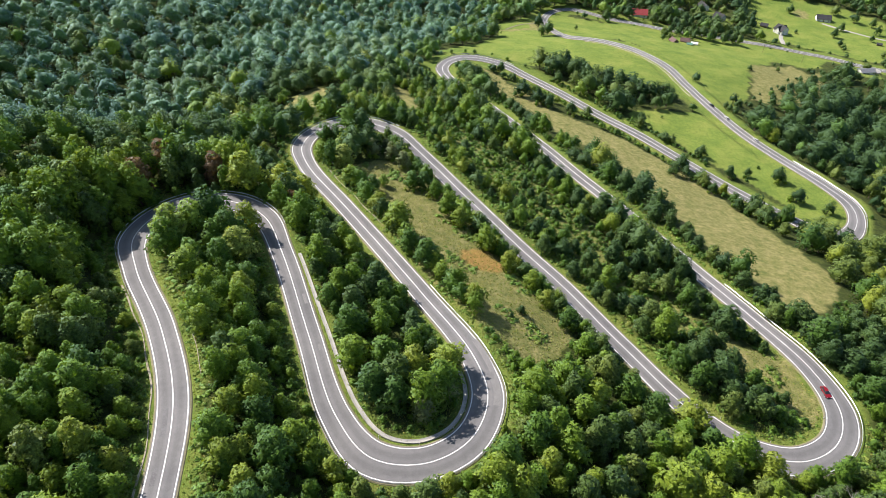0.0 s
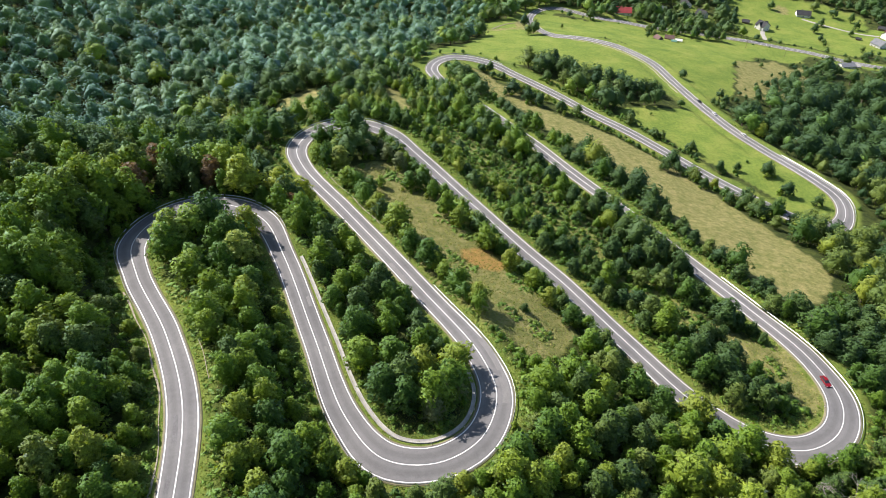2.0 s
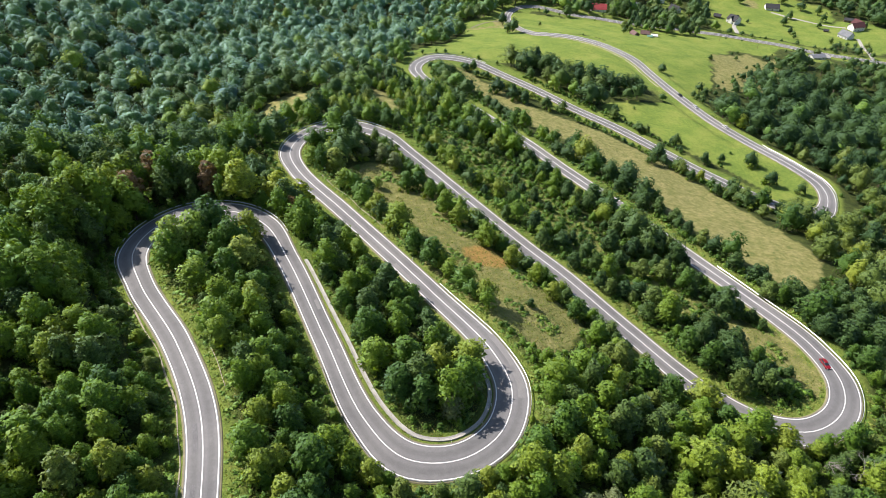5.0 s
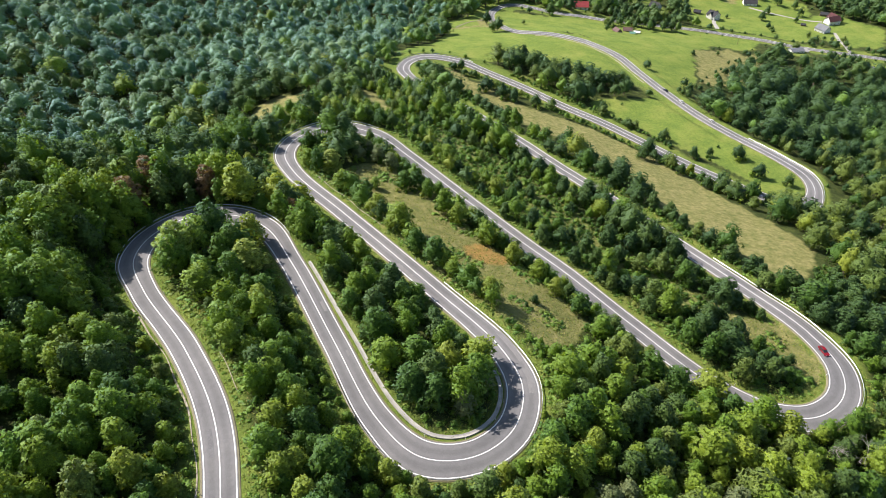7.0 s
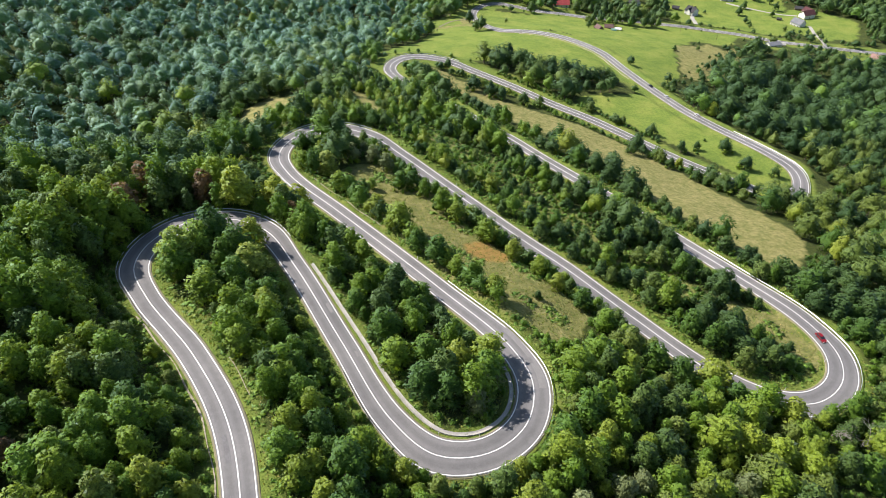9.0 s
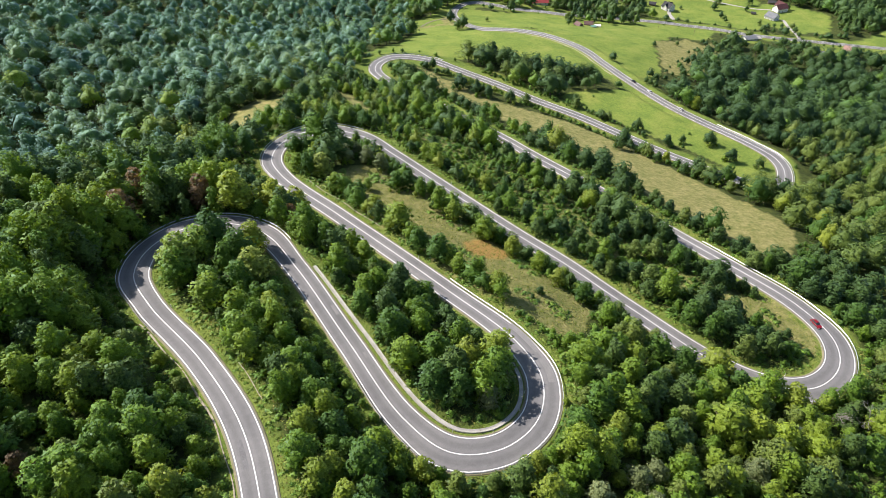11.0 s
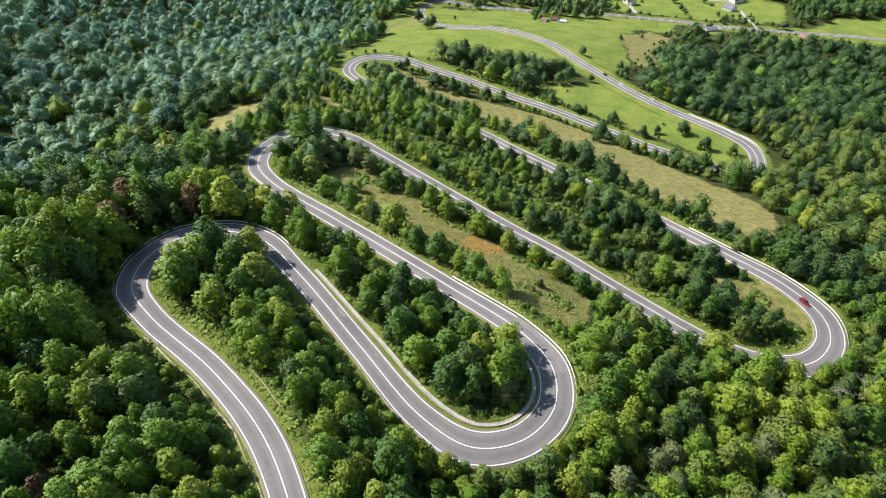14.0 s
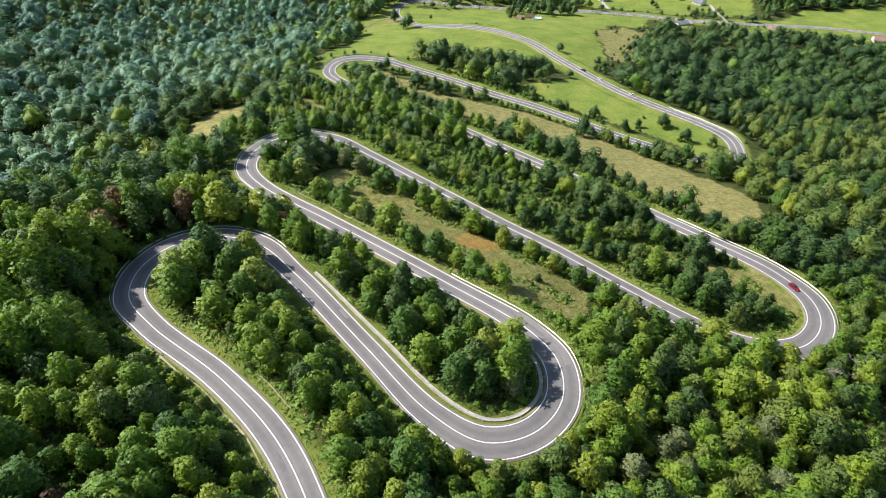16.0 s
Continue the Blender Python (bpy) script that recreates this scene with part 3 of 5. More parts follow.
def core_arrays(seed, lobes, pointed, knob, low, fine=2, shrink=0.84):
    """The dense inside of the same crown: one skin drawn round its boughs, open below."""
    centre, rad = crown_lobes(seed, lobes, pointed, knob, low)
    r = np.random.default_rng(seed + 900)
    bm = bmesh.new()
    bmesh.ops.create_icosphere(bm, subdivisions=fine, radius=1.0)
    d = np.array([x.co[:] for x in bm.verts])
    f = np.array([[y.index for y in x.verts] for x in bm.faces])
    bm.free()
    heart = np.array([0, 0, 0.5 * (low + 9)])
    c = centre - heart
    along = d @ c.T
    disc = along ** 2 - (c ** 2).sum(1)[None] + (rad ** 2)[None]
    reach = np.where(disc > 0, along + np.sqrt(np.maximum(disc, 0)), 0).max(1)
    reach = np.maximum(reach, 1.5) * shrink * r.uniform(0.8, 1.12, len(d))
    v = heart + d * reach[:, None]
    v[:, 2] = np.maximum(v[:, 2], low * 0.7)
    f = f[d[f].mean(1)[:, 2] > -0.72]
    return v, f


def kind_of(seed, clusters, size, pointed, lobes, knob, low, fine=2, sides=3, limbs=0, astray=0.35, fuzz=1.34, shrink=0.84):
    return (crown_arrays(seed, clusters, size, pointed, lobes, knob, low, astray, fuzz), core_arrays(seed, lobes, pointed, knob, low, fine, shrink), trunk_arrays(seed, sides, limbs))


def trunk_arrays(seed, sides=6, limbs=4):
    """A tapered trunk with a few limbs."""
    r = np.random.default_rng(seed)
    verts, faces = [], []

    def limb(p, q, r0, r1):
        d = (q - p) / np.linalg.norm(q - p)
        x = np.cross(d, [0.3, 0.9, 0.1])
        x /= np.linalg.norm(x)
        y = np.cross(d, x)
        a = np.arange(sides) * 2 * math.pi / sides
        ring = np.cos(a)[:, None] * x + np.sin(a)[:, None] * y
        i0 = sum(len(v) for v in verts)
        verts.append(np.vstack([p + ring * r0, q + ring * r1]))
        k = np.arange(sides)
        faces.append(i0 + np.c_[k, (k + 1) % sides, (k + 1) % sides + sides, k + sides])
    base, fork = np.array([0, 0, -0.6]), np.array([r.uniform(-.2, .2), r.uniform(-.2, .2), 3.4])
    limb(base, fork, 0.24, 0.16)
    if limbs:
        limb(fork, np.array([r.uniform(-.5, .5), r.uniform(-.5, .5), 8.0]), 0.16, 0.04)
    for k in range(limbs):
        a = k * 6.28 / limbs + r.uniform(-.4, .4)
        limb(fork * r.uniform(0.75, 1.0), np.array([math.cos(a) * 2.2, math.sin(a) * 2.2, r.uniform(5, 6.8)]), 0.09, 0.03)
    return np.vstack(verts), np.vstack(faces)


NEAR = [kind_of(20 + k, 1020, 0.36, (0.2, 0.9, 0.5, 1.0)[k % 4], 27 + k % 5, (0.65, 1.25), 0.7, 2, 6, 4, 0.5) for k in range(8)]
MIDK = [kind_of(50 + k, 570, 0.32, (0.1, 0.8, 0.4)[k % 3], 22 + k % 4, (0.75, 1.35), 0.8, 2, 3, 0, 0.45, 1.25, 0.9) for k in range(6)]
FARK = [kind_of(70 + k, 370, 0.31, (0.0, 0.5, 0.2)[k % 3], 19 + k % 4, (0.85, 1.45), 1.4, 2, 3, 0, 0.5, 1.3, 0.86) for k in range(6)]
REMOTE = [kind_of(100 + k, 230, 0.38, (0.0, 0.4, 0.9)[k % 3], 16 + k % 3, (0.9, 1.45), 1.6, 2, 3, 0, 0.5, 1.3, 0.86) for k in range(6)]
BUSH = [kind_of(80 + k, 60, 1.0, 0.1, 6, (1.3, 2.0), 0.4, 1) for k in range(5)]
WEED = [kind_of(110 + k, 24, 1.7, 0.0, 4, (1.6, 2.6), 0.1, 1) for k in range(4)]


def core_normals(v, f):
    """Vertex normals of a crown's inner skin."""
    n = np.zeros_like(v)
    fn = np.cross(v[f[:, 1]] - v[f[:, 0]], v[f[:, 2]] - v[f[:, 0]])
    for k in range(3):
        np.add.at(n, f[:, k], fn)
    return n / np.maximum(np.linalg.norm(n, axis=1), 1e-6)[:, None]


def merged(name, kinds, place, mats):
    """Many trees in one mesh. place: rows of x, y, z, width scale, height scale, turn, kind, tone."""
    vs, ns, tone, fq, ft, mq, mt = [], [], [], [], [], [], []
    base = 0
    for k, ((cv, cf, cn), (kv, kf), (tv, tf)) in enumerate(kinds):
        rows = place[place[:, 6].astype(int) == k]
        if not len(rows):
            continue
        v = np.vstack([cv, kv, tv])
        n = np.vstack([cn, core_normals(kv, kf), tv * [1, 1, 0] + [0, 0, 0.1]])
        solid = np.r_[np.zeros(len(cv)), np.ones(len(kv) + len(tv))]
        c, s = np.cos(rows[:, 5])[:, None], np.sin(rows[:, 5])[:, None]
        x = (v[:, 0] * c - v[:, 1] * s) * rows[:, 3:4] + rows[:, 0:1]
        y = (v[:, 0] * s + v[:, 1] * c) * rows[:, 3:4] + rows[:, 1:2]
        z = v[:, 2] * rows[:, 4:5] + rows[:, 2:3]
        vs.append(np.stack([x, y, z], 2).reshape(-1, 3))
        ns.append(np.stack([n[:, 0] * c - n[:, 1] * s, n[:, 0] * s + n[:, 1] * c, n[:, 2] + 0 * c], 2).reshape(-1, 3))
        tone.append((rows[:, 7:8] + solid[None]).ravel())
        off = base + np.arange(len(rows))[:, None, None] * len(v)
        fq.append((tf[None] + len(cv) + len(kv) + off).reshape(-1, 4))
        mq.append(np.ones(len(tf) * len(rows)))
        ft += [(cf[None] + off).reshape(-1, 3), (kf[None] + len(cv) + off).reshape(-1, 3)]
        mt.append(np.zeros((len(cf) + len(kf)) * len(rows)))
        base += len(v) * len(rows)
    return mesh_from(name, np.vstack(vs), fq + ft, mats, np.concatenate(mq + mt), np.concatenate(tone), True, np.vstack(ns))


def scatter(lo, hi, spacing, seed):
    """Jittered plan points over a box."""
    r = np.random.default_rng(seed)
    gx, gy = np.arange(lo[0], hi[0], spacing), np.arange(lo[1], hi[1], spacing)
    xx, yy = np.meshgrid(gx, gy)
    xx = xx + (np.arange(len(gy)) % 2)[:, None] * spacing / 2
    p = np.c_[xx.ravel(), yy.ravel()]
    return p + r.uniform(-0.36, 0.36, p.shape) * spacing


OPEN = MEADOWS + HAY + ROUGH_GRASS + GARDENS
# groves that crowd the road with full-grown trees
CROWDING = [
    [(-50, 100), (-38, 86), (-25, 76), (-8, 72), (10, 76), (18, 88), (22, 104), (34, 100), (26, 70), (0, 55), (-30, 58), (-52, 82)],
    [(-60, 259), (-37, 268), (-25, 257), (-36, 230), (-49, 233)],
    [(77, 231), (85, 222), (97, 202), (106, 179), (97, 165), (83, 182), (68, 209)],
    [(149, 298), (164, 280), (183, 253), (198, 240), (188, 220), (160, 221), (147, 243), (140, 283)],
    [(66, 101), (82, 93), (96, 87), (112, 87), (118, 80), (108, 70), (79, 70), (61, 80)],
    [(-41, 185), (-29, 168), (-15, 147), (-6, 135), (-11, 131), (-27, 151), (-44, 175)],
    [(-1, 390), (24, 351), (38, 314), (54, 282), (42, 262), (21, 300), (-1, 348)],
    [(-25, 254), (-11, 236), (4, 212), (20, 196), (15, 186), (-1, 206), (-21, 234)],
    [(55, 130), (62, 126), (75, 106), (84, 97), (78, 92), (66, 101), (52, 122)],
]
OVERHANG = [[(66, 101), (82, 95), (96, 90), (112, 89), (118, 80), (108, 70), (79, 70), (61, 80)]]
GLADE = [[(372, 470), (401, 490), (428, 500), (434, 490), (394, 464)]]
DELL = [[(86, 64), (106, 68), (114, 60), (94, 50), (78, 54)]]
TALL = [[(-130, 120), (-99, 128), (-104, 140), (-110, 160), (-104, 182), (-88, 188), (-60, 184), (-48, 198), (-90, 208), (-130, 195)]]
# mown verge beside the road, metres from its edge, to the right and to the left of each sample
VERGE_R, VERGE_L = np.full(len(LINE), 2.6), np.full(len(LINE), 2.6)
for verge, a, b, w in ((VERGE_R, (-55, 20), (-101, 165), 6.0), (VERGE_L, (-56, 160), (9, 114), 4.2), (VERGE_R, (9, 114), (-60, 257), 4.6),
                       (VERGE_L, (-22, 263), (103, 93), 3.8), (VERGE_L, (103, 93), (113, 155), 4.0), (VERGE_R, (120, 136), (57, 294), 3.8),
                       (VERGE_L, (28, 452), (188, 261), 4.0), (VERGE_L, (223, 258), (190, 420), 8.0), (VERGE_R, (228, 280), (190, 420), 3.4), (VERGE_L, (-97, 143), (-66, 177), 0.6), (VERGE_R, (76, 110), (116, 99), 0.2), (VERGE_R, (-36, 104), (14, 104), 1.5), (VERGE_L, (-36, 104), (14, 104), 3.9)):
    verge[station(*a):station(*b)] = w


def view_limit(p, tall):
    """Tree heights fitted to the camera's view: low in front of the road and at the near edge of open land."""
    d, k, side = near_road(p)
    gap = d - HALF[k]
    before_road = (LINE[k, 1] - p[:, 1]) / np.maximum(d, 0.1)
    # steep follows the camera's downward angle at each distance
    steep = np.interp(p[:, 1], [60, 150, 300, 450], [1.4, 0.95, 0.52, 0.32])
    slope = np.where(before_road > 0.1, np.where(in_any(p, CROWDING), 2.0, steep), 3.5)
    slope = np.where(in_any(p, OVERHANG), 6.0, slope)
    top = np.minimum(tall, 0.8 + slope * np.maximum(gap - 0.6, 0))
    # where trees stay low so the camera sees the land behind them
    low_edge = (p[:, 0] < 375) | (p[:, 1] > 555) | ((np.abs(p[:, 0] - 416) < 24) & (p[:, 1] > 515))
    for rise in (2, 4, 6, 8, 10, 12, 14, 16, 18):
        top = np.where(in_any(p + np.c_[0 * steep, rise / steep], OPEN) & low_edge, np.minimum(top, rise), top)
    # keeps the far loop of the road in the camera's view
    for rise in (2, 4, 6, 8, 10, 12, 14, 16):
        q = p + np.c_[0.1 * rise / steep, rise / steep]
        dq, kq, _ = near_road(q)
        top = np.where((dq < HALF[kq] + 1) & (q[:, 1] > 405) & (q[:, 0] < 70), np.minimum(top, rise), top)
    return top, gap - np.where(side > 0, VERGE_R[k], VERGE_L[k])


def forest_rows(p, seed, tall, kinds, fat=1.0, least=1.8):
    """Tree rows for plan points that lie off the road and the open land."""
    r = np.random.default_rng(seed)
    p = p[~in_any(p, OPEN + GLADE)]
    if tall > 5:
        p = p[~in_any(p, DELL)]
    scrub = in_any(p, SCRUB)
    h = tall * (0.5 + 0.75 * r.uniform(0, 1, len(p)) ** 1.1)
    h = np.where(in_any(p, TALL) & (tall > 5), 18.5 * r.uniform(0.75, 1.12, len(p)), h)
    h = np.where(scrub, h * (r.uniform(0.25, 0.6, len(p)) if tall > 5 else r.uniform(0.5, 1.2, len(p))), h)
    top, free = view_limit(p, 99)
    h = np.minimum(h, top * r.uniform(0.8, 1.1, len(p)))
    ok = (free > 0.12 * h) & ~(in_any(p, TALL) & (tall > 5) & (r.uniform(size=len(p)) < 0.05)) & ~(scrub & (tall > 5) & (r.uniform(size=len(p)) < 0.9)) & (h > least)
    p, h = p[ok], h[ok]
    n = len(p)
    w = np.maximum(h / 10 * r.uniform(0.85, 1.35, n), 0.3) * fat * np.where(in_any(p, TALL) & (tall > 5), 0.8, 1.0)
    # neighbours share a tint, as stands of one kind do
    stand = 0.5 + 0.5 * np.sin(p[:, 0] * 0.045 + 2 * np.sin(p[:, 1] * 0.03)) * np.cos(p[:, 1] * 0.05 + np.sin(p[:, 0] * 0.06))
    tone = np.clip(0.45 * stand + 0.55 * r.uniform(0, 1, n), 0, 0.999)
    # eastern trees toned darker to imitate their shaded crowns; nearest ones shifted lighter
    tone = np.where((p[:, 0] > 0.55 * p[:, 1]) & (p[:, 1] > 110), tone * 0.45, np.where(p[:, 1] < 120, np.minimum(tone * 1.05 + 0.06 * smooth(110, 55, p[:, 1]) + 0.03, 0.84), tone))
    tone = np.where(in_any(p, TALL), 0.3 + 0.69 * tone, tone)
    if tall < 5:
        tone = 0.35 + 0.64 * tone
    return np.c_[p, height(p) - 0.2, w, h / 10, r.uniform(0, 6.28, n), r.integers(0, kinds, n), tone]


def near_zone(p):
    return ((p[:, 1] < 170) | ((p[:, 1] < 205) & (p[:, 0] < -40))) & (p[:, 0] > -150) & (p[:, 0] < 160)


pn = scatter((-150, 35), (160, 206), 5.7, 3)
near_rows = forest_rows(pn[near_zone(pn) & (pn[:, 1] > 0.45 * np.abs(pn[:, 0] + 20))], 5, 11.0, 8, 1.2)
# the narrow strips between the bends carry smaller trees
STRIPS = [[(-60, 275), (-10, 240), (60, 140), (95, 95), (125, 110), (112, 165), (60, 300), (20, 385), (5, 410), (-20, 400), (-45, 330)]]
pm = scatter((-320, 60), (520, 330), 9.8, 4)
pm = pm[~near_zone(pm) & ~in_any(pm, STRIPS)]
mid_rows = forest_rows(pm[pm[:, 1] > np.where(pm[:, 0] > 0, 0.60, 0.66) * np.abs(pm[:, 0] + 30)], 6, 14.0, 6, 1.18)
ps = scatter((-60, 90), (160, 410), 6.4, 17)
ps = ps[in_any(ps, STRIPS) & ~near_zone(ps)]
crowd = in_any(ps, CROWDING)
strip_rows = np.vstack([forest_rows(ps[~crowd], 18, 8.5, 6, 1.15), forest_rows(ps[crowd], 19, 13.5, 6, 1.1)])
pf = scatter((-480, 330), (760, 860), 12.2, 4)
pf = pf[~in_any(pf, STRIPS) & (pf[:, 0] >= 60)]
pw = scatter((-480, 330), (60, 860), 9.4, 24)
pw = pw[~in_any(pw, STRIPS)]
COPSES = [[(244, 668), (250, 706), (268, 700), (285, 704), (300, 700), (296, 668)], [(232, 634), (262, 626), (312, 622), (330, 650), (300, 664), (262, 664), (240, 654)],
          [(334, 690), (362, 770), (384, 800), (392, 796), (366, 745), (345, 688)], [(150, 715), (204, 718), (258, 742), (308, 776), (300, 792), (240, 768), (150, 745)], [(166, 690), (192, 700), (200, 712), (168, 706)],
          [(562, 585), (572, 625), (590, 660), (594, 700), (640, 745), (740, 715), (715, 600), (640, 598), (606, 600)]]
far_rows = np.vstack([forest_rows(q[(q[:, 1] > np.where(q[:, 0] > 0, 0.66, 0.76) * np.abs(q[:, 0] + 20)) & (q[:, 1] - 0.2 * q[:, 0] < 760)], 7, tall, 6, fat) for q, tall, fat in ((pf, 17.0, 1.4), (pw, 13.0, 1.5))])
pb = scatter((-150, 40), (160, 420), 3.9, 9)
db, kb, sb = near_road(pb)
bush_rows = forest_rows(pb[(pb[:, 1] > 0.45 * np.abs(pb[:, 0] + 20)) & ((db < HALF[kb] + 11) | in_any(pb, SCRUB + STRIPS) | (pb[:, 1] < 75) | near_zone(pb))], 8, 3.1, 5, 1.5, 1.0)

# the wood goes on below and behind the flight
pu = scatter((-170, -70), (150, 30), 10.5, 14)
under_rows = forest_rows(pu, 15, 11.0, 6, 1.2)
pc = scatter((150, 580), (760, 800), 8.6, 31)
pc = pc[in_any(pc, COPSES) & (near_road(pc)[0] > 7)]
rc = np.random.default_rng(32)
copse_rows = np.c_[pc, height(pc) - 0.2, rc.uniform(0.9, 1.3, len(pc)), rc.uniform(0.9, 1.5, len(pc)), rc.uniform(0, 6.28, len(pc)), rc.integers(0, 6, len(pc)), rc.uniform(0, 0.6, len(pc))]

# single trees on the open land, along the hedges and in the bends: plan place and height
SINGLE = {
    "bend": (LEAVES, [(-77, 138, 13), (-79, 164, 17), (-86, 148, 15), (-60, 138, 10), (-64, 128, 11), (-70, 158, 15), (-66, 165, 13)]),
    "core": (LEAVES, [(-5, 97, 14), (0, 102, 12.5), (-12, 96, 12), (-18, 100, 12), (-24, 109, 12), (2, 109, 12), (-8, 106, 13), (-15, 110, 12)]),
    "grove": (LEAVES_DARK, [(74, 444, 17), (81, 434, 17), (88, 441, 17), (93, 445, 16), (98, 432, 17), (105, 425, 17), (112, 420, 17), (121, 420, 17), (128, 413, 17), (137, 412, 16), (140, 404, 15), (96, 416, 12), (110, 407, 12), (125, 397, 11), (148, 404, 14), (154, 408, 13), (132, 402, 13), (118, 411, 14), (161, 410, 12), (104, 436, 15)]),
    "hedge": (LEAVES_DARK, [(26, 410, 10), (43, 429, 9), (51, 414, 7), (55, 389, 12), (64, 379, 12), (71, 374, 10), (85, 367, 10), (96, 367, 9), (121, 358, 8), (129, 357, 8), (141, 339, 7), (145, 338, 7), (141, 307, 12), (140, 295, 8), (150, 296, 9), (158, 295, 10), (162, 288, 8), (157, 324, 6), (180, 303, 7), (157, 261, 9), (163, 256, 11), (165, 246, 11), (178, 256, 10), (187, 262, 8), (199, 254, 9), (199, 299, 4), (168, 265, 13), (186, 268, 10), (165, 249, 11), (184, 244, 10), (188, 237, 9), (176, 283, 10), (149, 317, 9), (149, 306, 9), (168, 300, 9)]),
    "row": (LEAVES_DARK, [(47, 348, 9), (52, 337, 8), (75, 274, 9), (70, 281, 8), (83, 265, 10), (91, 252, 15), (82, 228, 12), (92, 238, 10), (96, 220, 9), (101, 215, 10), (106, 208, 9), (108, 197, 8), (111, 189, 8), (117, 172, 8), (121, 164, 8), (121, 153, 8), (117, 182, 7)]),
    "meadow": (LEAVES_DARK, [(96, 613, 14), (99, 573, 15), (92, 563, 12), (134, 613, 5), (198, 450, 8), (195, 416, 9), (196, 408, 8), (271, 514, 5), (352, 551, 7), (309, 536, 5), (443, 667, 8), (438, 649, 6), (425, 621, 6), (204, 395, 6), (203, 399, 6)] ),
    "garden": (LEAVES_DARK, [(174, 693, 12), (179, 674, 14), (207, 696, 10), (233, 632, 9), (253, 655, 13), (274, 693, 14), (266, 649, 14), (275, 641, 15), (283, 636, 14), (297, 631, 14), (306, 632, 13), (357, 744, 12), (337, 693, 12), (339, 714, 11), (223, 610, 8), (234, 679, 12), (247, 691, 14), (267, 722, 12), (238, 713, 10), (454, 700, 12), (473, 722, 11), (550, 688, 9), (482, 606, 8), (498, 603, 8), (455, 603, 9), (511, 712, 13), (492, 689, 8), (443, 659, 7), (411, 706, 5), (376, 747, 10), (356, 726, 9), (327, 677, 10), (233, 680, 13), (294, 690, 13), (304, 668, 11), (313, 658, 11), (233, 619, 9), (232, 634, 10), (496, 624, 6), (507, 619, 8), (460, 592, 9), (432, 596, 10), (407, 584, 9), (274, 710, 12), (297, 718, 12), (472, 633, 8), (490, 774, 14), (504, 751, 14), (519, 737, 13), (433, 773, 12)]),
    "yellow": (LEAVES_YELLOW, [(-60, 192, 15), (-73, 190, 16), (-53, 192, 13), (69, 79, 12), (75, 74, 12.5), (82, 70, 12), (-180, 385, 16), (216, 351, 12)]),
    "overhang": (LEAVES, [(57, 112, 11), (64, 106, 12)]),
    "strip": (LEAVES, [(-29, 210, 7), (-24, 190, 9), (-16, 180, 11), (-12, 165, 9), (-5, 158, 10), (5, 146, 8), (10, 139, 8), (0, 150, 6), (-8, 216, 8), (-3, 210, 8), (2, 198, 10), (7, 192, 8), (17, 180, 9), (24, 167, 8), (32, 158, 8), (36, 148, 7), (42, 140, 8), (-38, 212, 8), (-36, 201, 8), (-49, 249, 8), (-38, 258, 6), (-53, 233, 8), (-45, 241, 8)]),
    "scrub": (LEAVES_DARK, [(11, 256, 8), (3, 237, 6), (13, 234, 6), (14, 219, 6), (21, 215, 5), (29, 228, 5), (-4, 264, 8), (-1, 248, 6), (26, 271, 8), (33, 262, 7), (46, 274, 8), (48, 258, 8), (52, 241, 9), (61, 224, 11), (69, 217, 9), (77, 213, 10), (22, 206, 7), (28, 198, 7), (39, 192, 10), (40, 181, 9), (50, 184, 7), (49, 168, 8), (57, 167, 9), (44, 218, 5), (49, 210, 5), (59, 207, 6), (74, 193, 9), (68, 171, 9), (40, 225, 5), (32, 217, 4), (77, 180, 10), (92, 193, 11), (75, 166, 9), (84, 165, 10), (56, 157, 8), (64, 153, 8), (48, 154, 7), (26.5, 140.7, 4.0), (22.8, 137.8, 2.2)]),
    "pale": (LEAVES_PALE, [(-5, 93, 9), (2, 100, 6), (62, 66, 10), (32, 68, 8), (27, 59, 9), (51, 51, 9), (26, 66, 9), (14, 62, 10), (-31, 240, 9), (-23, 237, 9), (-17, 231, 9), (-26, 248, 6)]),
    "lime": (LEAVES_LIME, [(-42, 227, 12), (34, 153, 4), (-25, 215, 6), (-82, 159, 16), (-86, 153, 17), (-65, 149, 14), (-102, 78, 12), (-94, 94, 9)]),
    "brown": (LEAVES_BROWN, [(-109, 184, 15), (-85, 193, 14), (-54, 179, 8), (-107, 200, 15), (-108, 83, 8)]),
}
SAYS = {
    "bend": "tall green broadleaf tree inside a hairpin bend", "core": "round green tree on the inside of a bend", "grove": "dark green tree in a dense grove between meadow and road",
    "hedge": "rounded green tree in a hedge beside the lower road", "row": "green tree in a row above the road on the meadow's edge",
    "meadow": "single green tree standing in open grass", "garden": "green garden tree among the village houses",
    "yellow": "broadleaf tree with yellow-green leaves among darker trees",
    "strip": "round green tree on the grassy strip between two stretches of road", "scrub": "small dark green tree in scrub between two stretches of road",
    "overhang": "leafy green tree leaning over the outside of a bend",
    "pale": "willow-like tree with pale silvery green leaves", "lime": "broadleaf tree with fresh bright green leaves", "brown": "broadleaf tree with browning reddish leaves",
}


def crown_mesh(kind, leaves):
    (cv, cf, cn), (kv, kf), _ = kind
    return mesh_from("crown", np.vstack([cv, kv]), [cf, kf + len(cv)], [leaves], None, np.r_[np.zeros(len(cv)), np.ones(len(kv))], True, np.vstack([cn, core_normals(kv, kf)]))


CROWNS = {}
TRUNKS = [mesh_from("trunk", k[2][0], k[2][1], [BARK]) for k in NEAR]


